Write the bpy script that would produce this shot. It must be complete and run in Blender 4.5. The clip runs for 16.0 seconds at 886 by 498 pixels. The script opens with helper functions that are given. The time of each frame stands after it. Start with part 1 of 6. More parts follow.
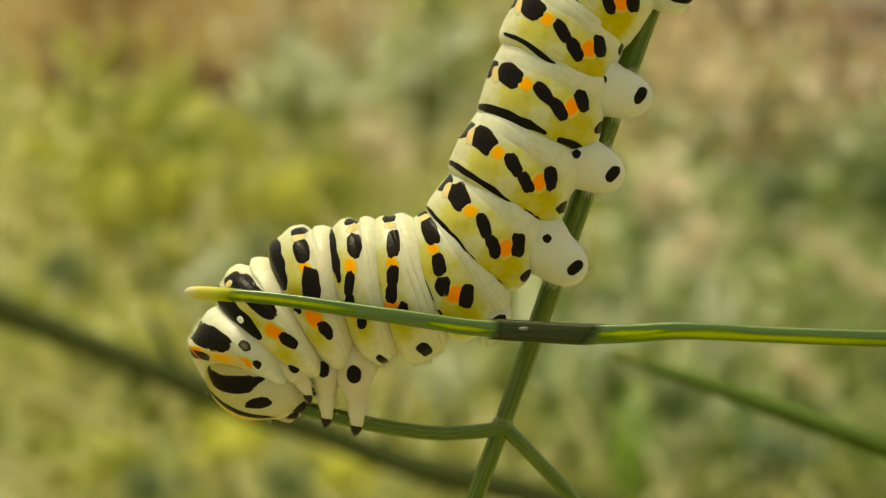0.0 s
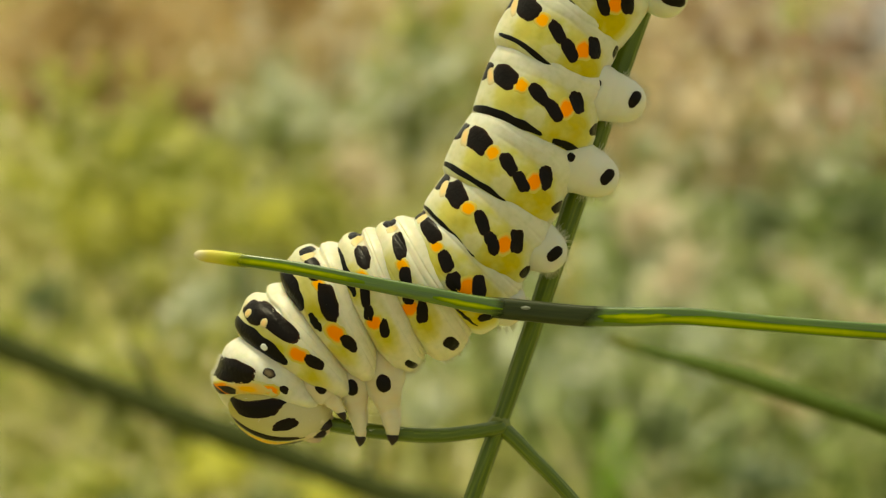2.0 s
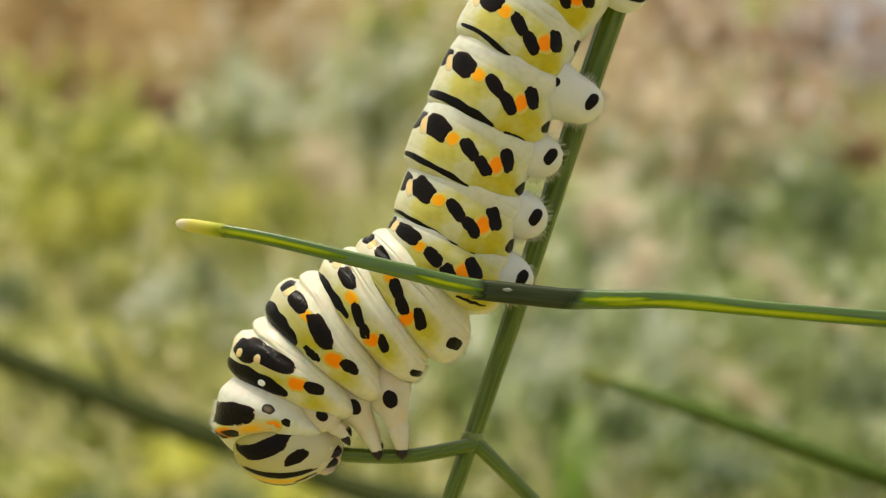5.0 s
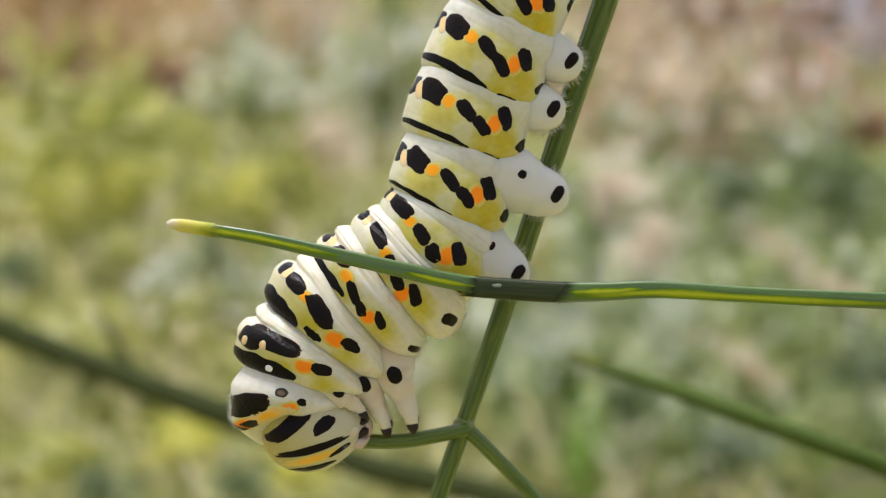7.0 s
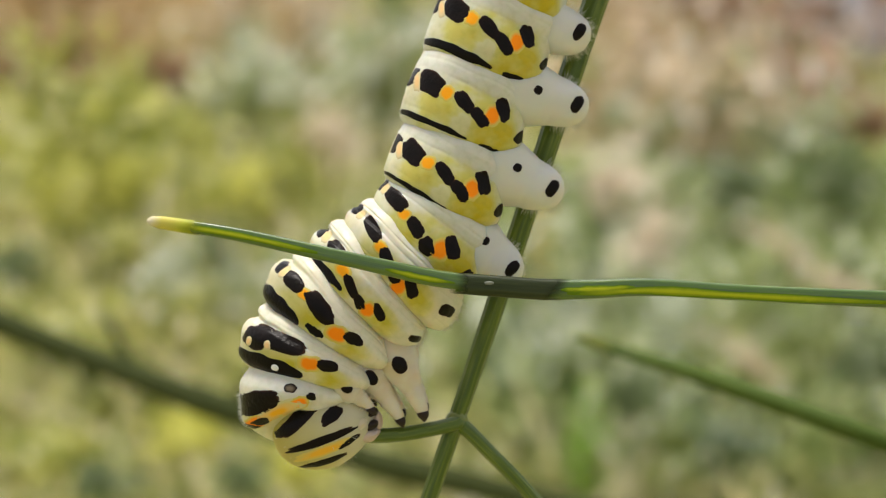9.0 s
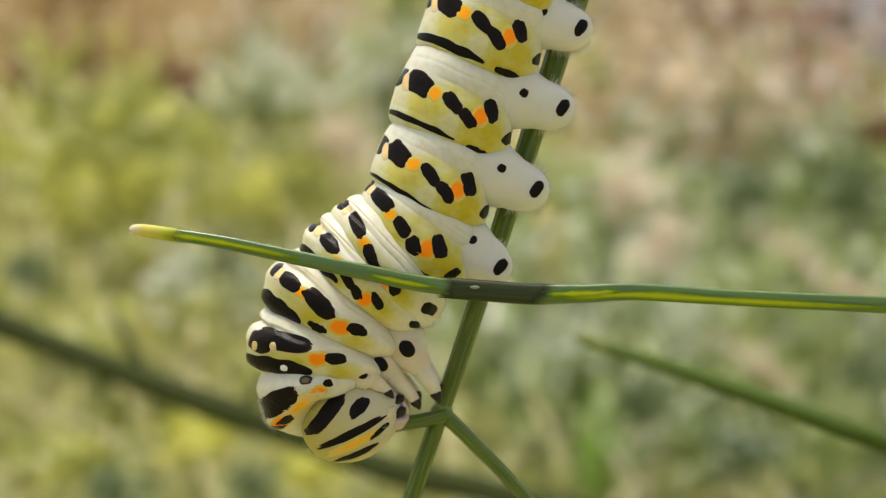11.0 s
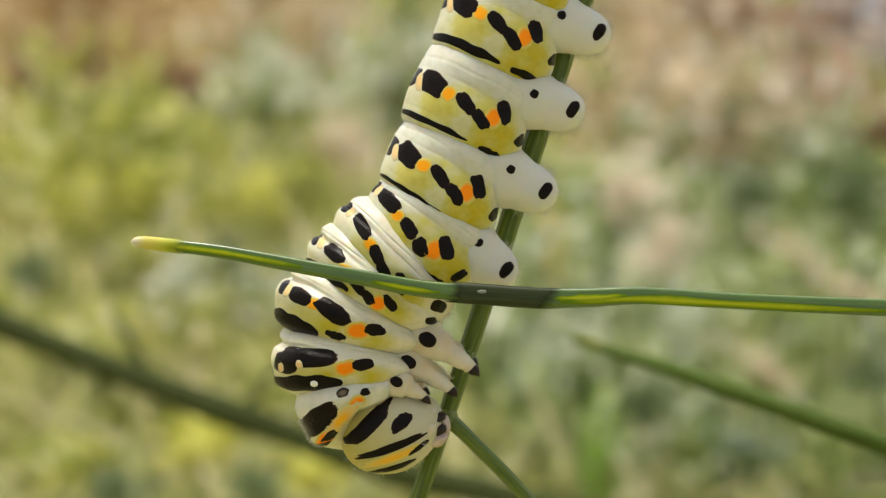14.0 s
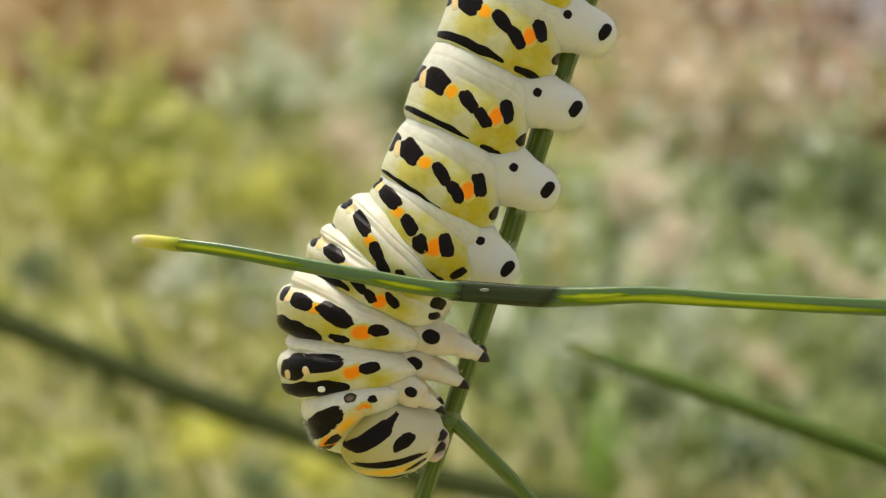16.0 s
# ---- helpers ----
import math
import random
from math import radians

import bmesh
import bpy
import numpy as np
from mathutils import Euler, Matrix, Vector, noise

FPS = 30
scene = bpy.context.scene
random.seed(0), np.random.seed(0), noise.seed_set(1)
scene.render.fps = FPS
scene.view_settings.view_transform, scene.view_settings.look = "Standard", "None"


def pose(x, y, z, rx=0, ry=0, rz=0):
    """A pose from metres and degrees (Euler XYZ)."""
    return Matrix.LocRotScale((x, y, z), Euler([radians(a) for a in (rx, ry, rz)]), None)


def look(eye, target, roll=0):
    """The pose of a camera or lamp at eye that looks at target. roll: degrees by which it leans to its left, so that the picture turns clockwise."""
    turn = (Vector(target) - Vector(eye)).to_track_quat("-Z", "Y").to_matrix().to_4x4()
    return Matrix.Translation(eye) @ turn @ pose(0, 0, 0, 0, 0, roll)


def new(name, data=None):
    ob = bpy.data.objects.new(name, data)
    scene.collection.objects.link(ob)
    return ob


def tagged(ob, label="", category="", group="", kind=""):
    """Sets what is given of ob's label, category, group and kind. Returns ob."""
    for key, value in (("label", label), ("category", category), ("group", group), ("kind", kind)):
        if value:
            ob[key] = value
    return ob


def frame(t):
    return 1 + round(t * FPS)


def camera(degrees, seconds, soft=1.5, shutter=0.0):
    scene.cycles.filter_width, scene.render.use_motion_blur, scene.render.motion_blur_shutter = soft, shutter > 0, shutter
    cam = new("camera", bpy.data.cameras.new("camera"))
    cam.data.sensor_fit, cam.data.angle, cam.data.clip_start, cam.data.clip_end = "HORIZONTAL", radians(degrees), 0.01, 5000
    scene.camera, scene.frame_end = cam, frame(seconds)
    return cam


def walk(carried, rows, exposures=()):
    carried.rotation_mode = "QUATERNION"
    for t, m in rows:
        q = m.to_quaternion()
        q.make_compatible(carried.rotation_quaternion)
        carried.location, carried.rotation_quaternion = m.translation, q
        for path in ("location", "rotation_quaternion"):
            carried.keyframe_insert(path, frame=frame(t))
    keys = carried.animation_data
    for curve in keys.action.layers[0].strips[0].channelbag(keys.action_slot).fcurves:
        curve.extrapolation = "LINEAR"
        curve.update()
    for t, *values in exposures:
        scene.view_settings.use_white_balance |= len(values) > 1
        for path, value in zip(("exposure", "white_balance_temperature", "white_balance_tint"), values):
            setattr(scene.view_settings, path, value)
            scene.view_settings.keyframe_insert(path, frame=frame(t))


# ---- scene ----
# The subject is modelled in units of U metres, on axes that face the eye: x right, y up, z to the eye.
U = 0.0000425
FOV = 30.0
REACH = 784 / math.tan(radians(FOV / 2)) * U
EYE = pose(0, 0, 0.5, 76, 0, 0)
BOARD = EYE @ Matrix.Translation((0, 0, -REACH))

cam = camera(FOV, 16.0, 1.3)
cam.data.dof.use_dof = True
cam.data.dof.focus_distance = REACH - 10 * U
cam.data.dof.aperture_fstop = 29.0


def turned(yaw, pitch):
    return EYE @ pose(0, 0, 0, 0, yaw, 0) @ pose(0, 0, 0, pitch, 0, 0)


walk(cam, [
    (0, turned(1.586, 0.020)),
    (0.5, turned(1.488, 0.059)),
    (1, turned(1.253, 0.274)),
    (1.5, turned(1.096, 0.627)),
    (2, turned(0.979, 1.018)),
    (2.5, turned(0.803, 1.175)),
    (3, turned(0.509, 1.194)),
    (3.5, turned(0.000, 1.175)),
    (4, turned(-0.255, 1.136)),
    (4.2, turned(-0.294, 1.077)),
    (6.3, turned(-0.196, 0.235)),
    (6.5, turned(-0.176, 0.117)),
    (7, turned(0.000, 0.000)),
    (7.5, turned(0.078, -0.117)),
    (8, turned(0.078, -0.176)),
    (8.5, turned(0.078, -0.215)),
    (9, turned(0.020, -0.176)),
    (9.2, turned(0.039, -0.157)),
    (11.3, turned(0.431, 0.059)),
    (11.5, turned(0.431, 0.078)),
    (12, turned(0.392, 0.098)),
    (12.5, turned(0.470, 0.098)),
    (13, turned(0.411, 0.098)),
    (13.5, turned(0.392, 0.117)),
    (14, turned(0.509, 0.078)),
    (14.5, turned(0.587, 0.078)),
    (15, turned(0.666, 0.020)),
    (15.5, turned(0.666, 0.020)),
    (16, turned(0.646, 0.000)),
], exposures=[(0, 0.0, 9050, -12), (2, 0.07, 8700, -10), (4.2, 0.15, 7700, -4), (6.3, 0.26, 5850, 17), (7, 0.26, 5850, 17), (9, 0.25, 6250, 12), (16, 0.25, 6400, 9)])

# ---- light ----
world = bpy.data.worlds.new("sky")
scene.world = world
world.use_nodes = True
SUN_UP, SUN_ROUND = 74.0, 325.0
sky = world.node_tree.nodes.new("ShaderNodeTexSky")
sky.sky_type, sky.sun_disc = "NISHITA", False
sky.sun_elevation, sky.sun_rotation = radians(SUN_UP), radians(SUN_ROUND)
sky.air_density, sky.dust_density, sky.ozone_density = 1.0, 4.0, 0.3
haze = world.node_tree.nodes.new("ShaderNodeHueSaturation")
haze.inputs["Saturation"].default_value = 0.30
world.node_tree.nodes["Background"].inputs["Strength"].default_value = 0.15
world.node_tree.links.new(sky.outputs[0], haze.inputs["Color"])
world.node_tree.links.new(haze.outputs[0], world.node_tree.nodes["Background"].inputs["Color"])
lamp = bpy.data.lights.new("sun", "SUN")
lamp.energy, lamp.angle, lamp.color = 2.6, radians(20), (1.0, 0.92, 0.79)
sun = new("sun", lamp)
toward = Vector((math.sin(radians(SUN_ROUND)) * math.cos(radians(SUN_UP)), math.cos(radians(SUN_ROUND)) * math.cos(radians(SUN_UP)), math.sin(radians(SUN_UP))))
sun.matrix_world = look(toward, (0, 0, 0))


# ---- materials ----
def matter(name, color, rough=0.5, spec=0.5, sss=0.0, reach=0.0008):
    mat = bpy.data.materials.new(name)
    mat.use_nodes = True
    b = mat.node_tree.nodes["Principled BSDF"]
    b.inputs["Base Color"].default_value = (*color, 1)
    b.inputs["Roughness"].default_value = rough
    b.inputs["Specular IOR Level"].default_value = spec
    if sss:
        b.inputs["Subsurface Weight"].default_value = sss
        b.inputs["Subsurface Radius"].default_value = (1.0, 0.68, 0.36)
        b.inputs["Subsurface Scale"].default_value = reach
    return mat, mat.node_tree.nodes, mat.node_tree.links, b


def ramp(nodes, stops, ease="LINEAR"):
    r = nodes.new("ShaderNodeValToRGB")
    r.color_ramp.interpolation = ease
    while len(r.color_ramp.elements) < len(stops):
        r.color_ramp.elements.new(0.5)
    for e, (at, c) in zip(r.color_ramp.elements, stops):
        e.position, e.color = at, (*c, 1)
    return r


def noise_node(nodes, links, scale, detail=3.0, coord="Object", stretch=(1, 1, 1)):
    tc, mp, n = nodes.new("ShaderNodeTexCoord"), nodes.new("ShaderNodeMapping"), nodes.new("ShaderNodeTexNoise")
    mp.inputs["Scale"].default_value = stretch
    links.new(tc.outputs[coord], mp.inputs[0])
    links.new(mp.outputs[0], n.inputs["Vector"])
    n.inputs["Scale"].default_value, n.inputs["Detail"].default_value = scale, detail
    return n


def mix(nodes, links, fac, a, b, how="MIX"):
    m = nodes.new("ShaderNodeMix")
    m.data_type, m.blend_type = "RGBA", how
    for sock, v in ((m.inputs[0], fac), (m.inputs[6], a), (m.inputs[7], b)):
        if hasattr(v, "links"):
            links.new(v, sock)
        elif isinstance(v, tuple):
            sock.default_value = (*v, 1)
        else:
            sock.default_value = v
    return m.outputs[2]


def bump(nodes, links, b, height, strength, distance):
    n = nodes.new("ShaderNodeBump")
    n.inputs["Strength"].default_value, n.inputs["Distance"].default_value = strength, distance
    links.new(height, n.inputs["Height"])
    links.new(n.outputs[0], b.inputs["Normal"])


def skin_matter(name, white, pale, lime, lo, hi, flank):
    """Caterpillar skin: yellow towards the front and the flank, milk white at the hind edge and the belly. UV: u round the body, v along it."""
    mat, nodes, links, b = matter(name, white, 0.36, 0.36, 0.6, 0.0006)
    uv = nodes.new("ShaderNodeUVMap")
    sep = nodes.new("ShaderNodeSeparateXYZ")
    links.new(uv.outputs[0], sep.inputs[0])
    n = noise_node(nodes, links, 330, 4)
    wander = nodes.new("ShaderNodeMath")
    wander.operation = "MULTIPLY_ADD"
    links.new(n.outputs[0], wander.inputs[0])
    wander.inputs[1].default_value = 0.30
    links.new(sep.outputs[1], wander.inputs[2])
    along = ramp(nodes, [(0.06, (0.5, 0.5, 0.5)), (0.20, (1, 1, 1)), (lo, (1, 1, 1)), (lo + 0.2, (0.55, 0.55, 0.55)), (hi, (0, 0, 0))], "EASE")
    links.new(wander.outputs[0], along.inputs[0])
    round_ = ramp(nodes, [(0.0, (0.12, 0.12, 0.12)), (0.20, (0.20, 0.20, 0.20)), (0.34, (0.48, 0.48, 0.48)), (0.50, (1, 1, 1)), (flank, (1, 1, 1)), (flank + 0.17, (0.0, 0.0, 0.0))], "EASE")
    links.new(sep.outputs[0], round_.inputs[0])
    big = noise_node(nodes, links, 300, 3)
    blotch = ramp(nodes, [(0.32, (0.18, 0.18, 0.18)), (0.58, (1, 1, 1))])
    links.new(big.outputs[0], blotch.inputs[0])
    f = mix(nodes, links, 1.0, along.outputs[0], round_.outputs[0], "MULTIPLY")
    f = mix(nodes, links, 1.0, f, blotch.outputs[0], "MULTIPLY")
    speck = noise_node(nodes, links, 1700, 3)
    dust = ramp(nodes, [(0.3, (0.90, 0.92, 0.86)), (0.55, (1, 1, 1))])
    links.new(speck.outputs[0], dust.inputs[0])
    tone = ramp(nodes, [(0.0, white), (0.30, pale), (0.78, lime)])
    links.new(f, tone.inputs[0])
    links.new(mix(nodes, links, 1.0, tone.outputs[0], dust.outputs[0], "MULTIPLY"), b.inputs["Base Color"])
    fine = noise_node(nodes, links, 1100, 4, "Object", (0.7, 1, 0.8))
    bump(nodes, links, b, fine.outputs[0], 0.10, 0.00012)
    return mat


SKIN = skin_matter("caterpillar_skin", (0.67, 0.645, 0.53), (0.60, 0.545, 0.15), (0.535, 0.425, 0.006), 0.52, 0.90, 0.73)
SKIN_COLLAR = skin_matter("collar_skin", (0.69, 0.66, 0.54), (0.61, 0.54, 0.18), (0.53, 0.43, 0.05), 0.36, 0.70, 0.50)
SKIN_PALE = skin_matter("thorax_skin", (0.69, 0.645, 0.49), (0.62, 0.56, 0.22), (0.53, 0.45, 0.03), 0.42, 0.80, 0.62)
FLESH, nodes, links, b = matter("pale_flesh", (0.66, 0.642, 0.55), 0.40, 0.36, 0.6, 0.0010)
bump(nodes, links, b, noise_node(nodes, links, 2200, 4).outputs[0], 0.25, 0.0001)
LEG_SKIN, nodes, links, b = matter("cream_leg", (0.42, 0.37, 0.24), 0.45, 0.3, 0.55, 0.0008)
n = noise_node(nodes, links, 500, 3)
r = ramp(nodes, [(0.35, (0.64, 0.53, 0.34)), (0.65, (0.65, 0.60, 0.46))])
links.new(n.outputs[0], r.inputs[0]), links.new(r.outputs[0], b.inputs["Base Color"])
bump(nodes, links, b, noise_node(nodes, links, 1400, 4).outputs[0], 0.25, 0.0001)
FACE, nodes, links, b = matter("head_skin", (0.56, 0.53, 0.28), 0.48, 0.3, 0.4, 0.0006)
n = noise_node(nodes, links, 300, 3)
tc, sep, add = nodes.new("ShaderNodeTexCoord"), nodes.new("ShaderNodeSeparateXYZ"), nodes.new("ShaderNodeMath")
links.new(tc.outputs["Generated"], sep.inputs[0])
add.operation = "MULTIPLY_ADD"
add.inputs[1].default_value = 0.5
links.new(n.outputs[0], add.inputs[0]), links.new(sep.outputs[0], add.inputs[2])
r = ramp(nodes, [(0.25, (0.44, 0.37, 0.08)), (0.65, (0.51, 0.455, 0.20)), (1.0, (0.55, 0.505, 0.33))])
links.new(add.outputs[0], r.inputs[0]), links.new(r.outputs[0], b.inputs["Base Color"])
bump(nodes, links, b, noise_node(nodes, links, 900, 4).outputs[0], 0.12, 0.0001)
BLACK, nodes, links, b = matter("black_spot", (0.010, 0.008, 0.006), 0.28, 0.08)
uv, sep, add = nodes.new("ShaderNodeUVMap"), nodes.new("ShaderNodeSeparateXYZ"), nodes.new("ShaderNodeMath")
links.new(uv.outputs[0], sep.inputs[0])
n = noise_node(nodes, links, 900, 4)
add.operation = "MULTIPLY_ADD"
add.inputs[1].default_value = 0.12
links.new(n.outputs[0], add.inputs[0]), links.new(sep.outputs[0], add.inputs[2])
r = ramp(nodes, [(0.3, (0.008, 0.0065, 0.005)), (0.95, (0.012, 0.008, 0.006)), (1.0, (0.045, 0.020, 0.010))])
links.new(add.outputs[0], r.inputs[0]), links.new(r.outputs[0], b.inputs["Base Color"])
bump(nodes, links, b, noise_node(nodes, links, 3200, 3).outputs[0], 0.5, 0.00010)


def stain(name, core, rim, rough=0.45, soft=0.5):
    """A coloured patch that fades into the skin at its rim (UV u runs from the middle outwards)."""
    mat, nodes, links, b = matter(name, core, rough, 0.12)
    uv, sep = nodes.new("ShaderNodeUVMap"), nodes.new("ShaderNodeSeparateXYZ")
    links.new(uv.outputs[0], sep.inputs[0])
    n = noise_node(nodes, links, 1300, 3)
    add = nodes.new("ShaderNodeMath")
    add.operation = "MULTIPLY_ADD"
    links.new(n.outputs[0], add.inputs[0])
    add.inputs[1].default_value = 0.30
    links.new(sep.outputs[0], add.inputs[2])
    r = ramp(nodes, [(soft, core), (0.5 + 0.5 * soft, tuple(0.5 * p + 0.5 * q for p, q in zip(core, rim))), (1.0, rim)], "EASE")
    links.new(add.outputs[0], r.inputs[0])
    links.new(r.outputs[0], b.inputs["Base Color"])
    return mat


ORANGE = stain("orange_spot", (0.95, 0.26, 0.001), (0.62, 0.50, 0.10), 0.5, 0.7)
AMBER = stain("amber_spot", (0.92, 0.37, 0.004), (0.64, 0.50, 0.10), 0.5, 0.72)
GOLD = stain("gold_mark", (0.84, 0.42, 0.012), (0.60, 0.56, 0.30), 0.45, 0.3)
YELLOW = stain("yellow_mark", (0.84, 0.45, 0.03), (0.64, 0.50, 0.12))
CREAM = stain("cream_mark", (0.80, 0.53, 0.22), (0.62, 0.52, 0.28))
SPIRACLE = stain("spiracle", (0.16, 0.12, 0.07), (0.03, 0.02, 0.015))
LIP, *_ = matter("pink_lip", (0.54, 0.42, 0.33), 0.4, 0.4, 0.3, 0.0004)
WHITE, *_ = matter("white_dot", (0.85, 0.85, 0.8), 0.4)
FLECK, *_ = matter("pale_fleck", (0.22, 0.23, 0.18), 0.7)
CLAW, *_ = matter("dark_claw", (0.022, 0.013, 0.009), 0.4, 0.25)
HAIR, *_ = matter("white_bristle", (0.62, 0.6, 0.5), 0.5)


def stalk_matter(name, dark, mid, light, rough=0.36, spec=0.5):
    """Fennel: fine lines along the stalk (UV u runs round it, v along)."""
    mat, nodes, links, b = matter(name, mid, rough, spec, 0.1, 0.0004)
    uv, mp = nodes.new("ShaderNodeUVMap"), nodes.new("ShaderNodeMapping")
    links.new(uv.outputs[0], mp.inputs[0])
    mp.inputs["Scale"].default_value = (17, 0.5, 1)
    n = nodes.new("ShaderNodeTexNoise")
    n.inputs["Scale"].default_value, n.inputs["Detail"].default_value = 1.0, 3
    links.new(mp.outputs[0], n.inputs["Vector"])
    r = ramp(nodes, [(0.28, dark), (0.5, mid), (0.72, light)])
    links.new(n.outputs[0], r.inputs[0])
    big = noise_node(nodes, links, 130, 3)
    c = mix(nodes, links, big.outputs[0], r.outputs[0], dark)
    links.new(c, b.inputs["Base Color"])
    bump(nodes, links, b, n.outputs[0], 0.35, 0.00012)
    return mat


STALK = stalk_matter("fennel_stalk", (0.052, 0.088, 0.007), (0.115, 0.165, 0.011), (0.27, 0.32, 0.04), 0.38, 0.4)
LEAF_GREEN = stalk_matter("fennel_leaflet", (0.040, 0.090, 0.001), (0.085, 0.165, 0.002), (0.17, 0.26, 0.004), 0.42, 0.15)
for m in (LEAF_GREEN,):
    m.node_tree.nodes["Principled BSDF"].inputs["Coat Weight"].default_value = 0.8
    m.node_tree.nodes["Principled BSDF"].inputs["Coat IOR"].default_value = 1.75
    m.node_tree.nodes["Principled BSDF"].inputs["Coat Roughness"].default_value = 0.28
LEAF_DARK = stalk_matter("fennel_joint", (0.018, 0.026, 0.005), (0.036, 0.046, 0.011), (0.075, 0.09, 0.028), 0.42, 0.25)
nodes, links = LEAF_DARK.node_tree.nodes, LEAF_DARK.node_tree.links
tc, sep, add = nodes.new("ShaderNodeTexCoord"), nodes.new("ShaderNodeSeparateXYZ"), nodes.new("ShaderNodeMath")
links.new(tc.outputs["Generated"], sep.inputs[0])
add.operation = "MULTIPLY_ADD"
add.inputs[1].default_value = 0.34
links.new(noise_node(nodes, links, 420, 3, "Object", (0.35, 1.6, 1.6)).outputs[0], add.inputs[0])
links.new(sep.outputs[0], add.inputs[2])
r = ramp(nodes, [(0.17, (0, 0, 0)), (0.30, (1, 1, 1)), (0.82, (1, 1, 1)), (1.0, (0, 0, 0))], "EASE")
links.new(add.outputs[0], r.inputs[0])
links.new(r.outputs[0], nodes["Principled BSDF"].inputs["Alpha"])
LEAF_STREAK = stain("yellow_streak", (0.42, 0.46, 0.012), (0.12, 0.20, 0.004), 0.35, 0.3)
LEAF_TIP, nodes, links, b = matter("pale_tip", (0.44, 0.41, 0.15), 0.5, 0.25)
tc, sep, add = nodes.new("ShaderNodeTexCoord"), nodes.new("ShaderNodeSeparateXYZ"), nodes.new("ShaderNodeMath")
links.new(tc.outputs["Generated"], sep.inputs[0])
add.operation = "MULTIPLY_ADD"
add.inputs[1].default_value = 0.3
links.new(noise_node(nodes, links, 700, 3, "Object", (0.4, 1.5, 1.5)).outputs[0], add.inputs[0])
links.new(sep.outputs[0], add.inputs[2])
r = ramp(nodes, [(0.12, (0.70, 0.62, 0.46)), (0.35, (0.58, 0.50, 0.08)), (0.7, (0.40, 0.42, 0.02)), (1.0, (0.14, 0.20, 0.01))], "EASE")
links.new(add.outputs[0], r.inputs[0]), links.new(r.outputs[0], b.inputs["Base Color"])
r = ramp(nodes, [(0.55, (1, 1, 1)), (1.0, (0, 0, 0))], "EASE")
links.new(add.outputs[0], r.inputs[0]), links.new(r.outputs[0], b.inputs["Alpha"])
NODE = stalk_matter("fennel_node", (0.12, 0.15, 0.03), (0.22, 0.25, 0.06), (0.42, 0.43, 0.16))
TWIG = stalk_matter("far_twig", (0.045, 0.056, 0.016), (0.072, 0.086, 0.026), (0.105, 0.12, 0.04), 0.8, 0.1)
TWIG_TIP = stalk_matter("twig_tip", (0.08, 0.10, 0.012), (0.15, 0.165, 0.02), (0.24, 0.23, 0.04), 0.7, 0.15)
TWIG_LIGHT = stalk_matter("light_twig", (0.044, 0.072, 0.008), (0.070, 0.110, 0.012), (0.11, 0.15, 0.026), 0.7, 0.15)


# ---- mesh helpers ----
def finish(name, bm, mats, smooth=True):
    me = bpy.data.meshes.new(name)
    bm.normal_update()
    bm.to_mesh(me)
    bm.free()
    for m in mats if isinstance(mats, (list, tuple)) else [mats]:
        me.materials.append(m)
    if smooth:
        me.polygons.foreach_set("use_smooth", [True] * len(me.polygons))
    return me


def part(name, bm, mats, parent, label="", m=None):
    ob = new(name, finish(name, bm, mats))
    ob.parent = parent
    if m is not None:
        ob.matrix_basis = m
    if label:
        tagged(ob, label)
    return ob


def thing(name, m, label, category, group="", kind=""):
    ob = new(name)
    ob.empty_display_size = 0.002
    ob.matrix_world = m
    return tagged(ob, label, category, group, kind)


def grid(rows, closed=True, caps=True, uv=None):
    """A skin over rows of points; closed: each row is a ring."""
    bm = bmesh.new()
    layer = bm.loops.layers.uv.new("UVMap")
    vs = [[bm.verts.new(Vector(p) * U) for p in row] for row in rows]
    n = len(rows[0])
    for i in range(len(rows) - 1):
        for j in range(n if closed else n - 1):
            k = (j + 1) % n
            f = bm.faces.new((vs[i][j], vs[i][k], vs[i + 1][k], vs[i + 1][j]))
            if uv:
                for loop, (a, c) in zip(f.loops, ((i, j), (i, j + 1), (i + 1, j + 1), (i + 1, j))):
                    loop[layer].uv = uv(a, c)
    if caps and closed:
        bm.faces.new(vs[0][::-1])
        bm.faces.new(vs[-1])
    return bm


def tube(points, radii, sides=16, ribs=0, depth=0.0, flat=1.0, span=60.0):
    """A stalk along points; ribs: ridges round it; flat: thickness to width."""
    pts = [Vector(p) for p in points]
    rows = []
    for i, p in enumerate(pts):
        d = (pts[min(i + 1, len(pts) - 1)] - pts[max(i - 1, 0)]).normalized()
        side = Vector((0, 0, 1)).cross(d).normalized()
        face = d.cross(side)
        row = []
        for k in range(sides):
            a = 2 * math.pi * k / sides
            r = radii[i] * (1 + depth * math.cos(ribs * a))
            row.append(p + side * (math.cos(a) * r) + face * (math.sin(a) * r * flat))
        rows.append(row)
    run = [0.0]
    for a, c in zip(pts, pts[1:]):
        run.append(run[-1] + (c - a).length / span)
    return grid(rows, uv=lambda i, j: (j / sides, run[i]))


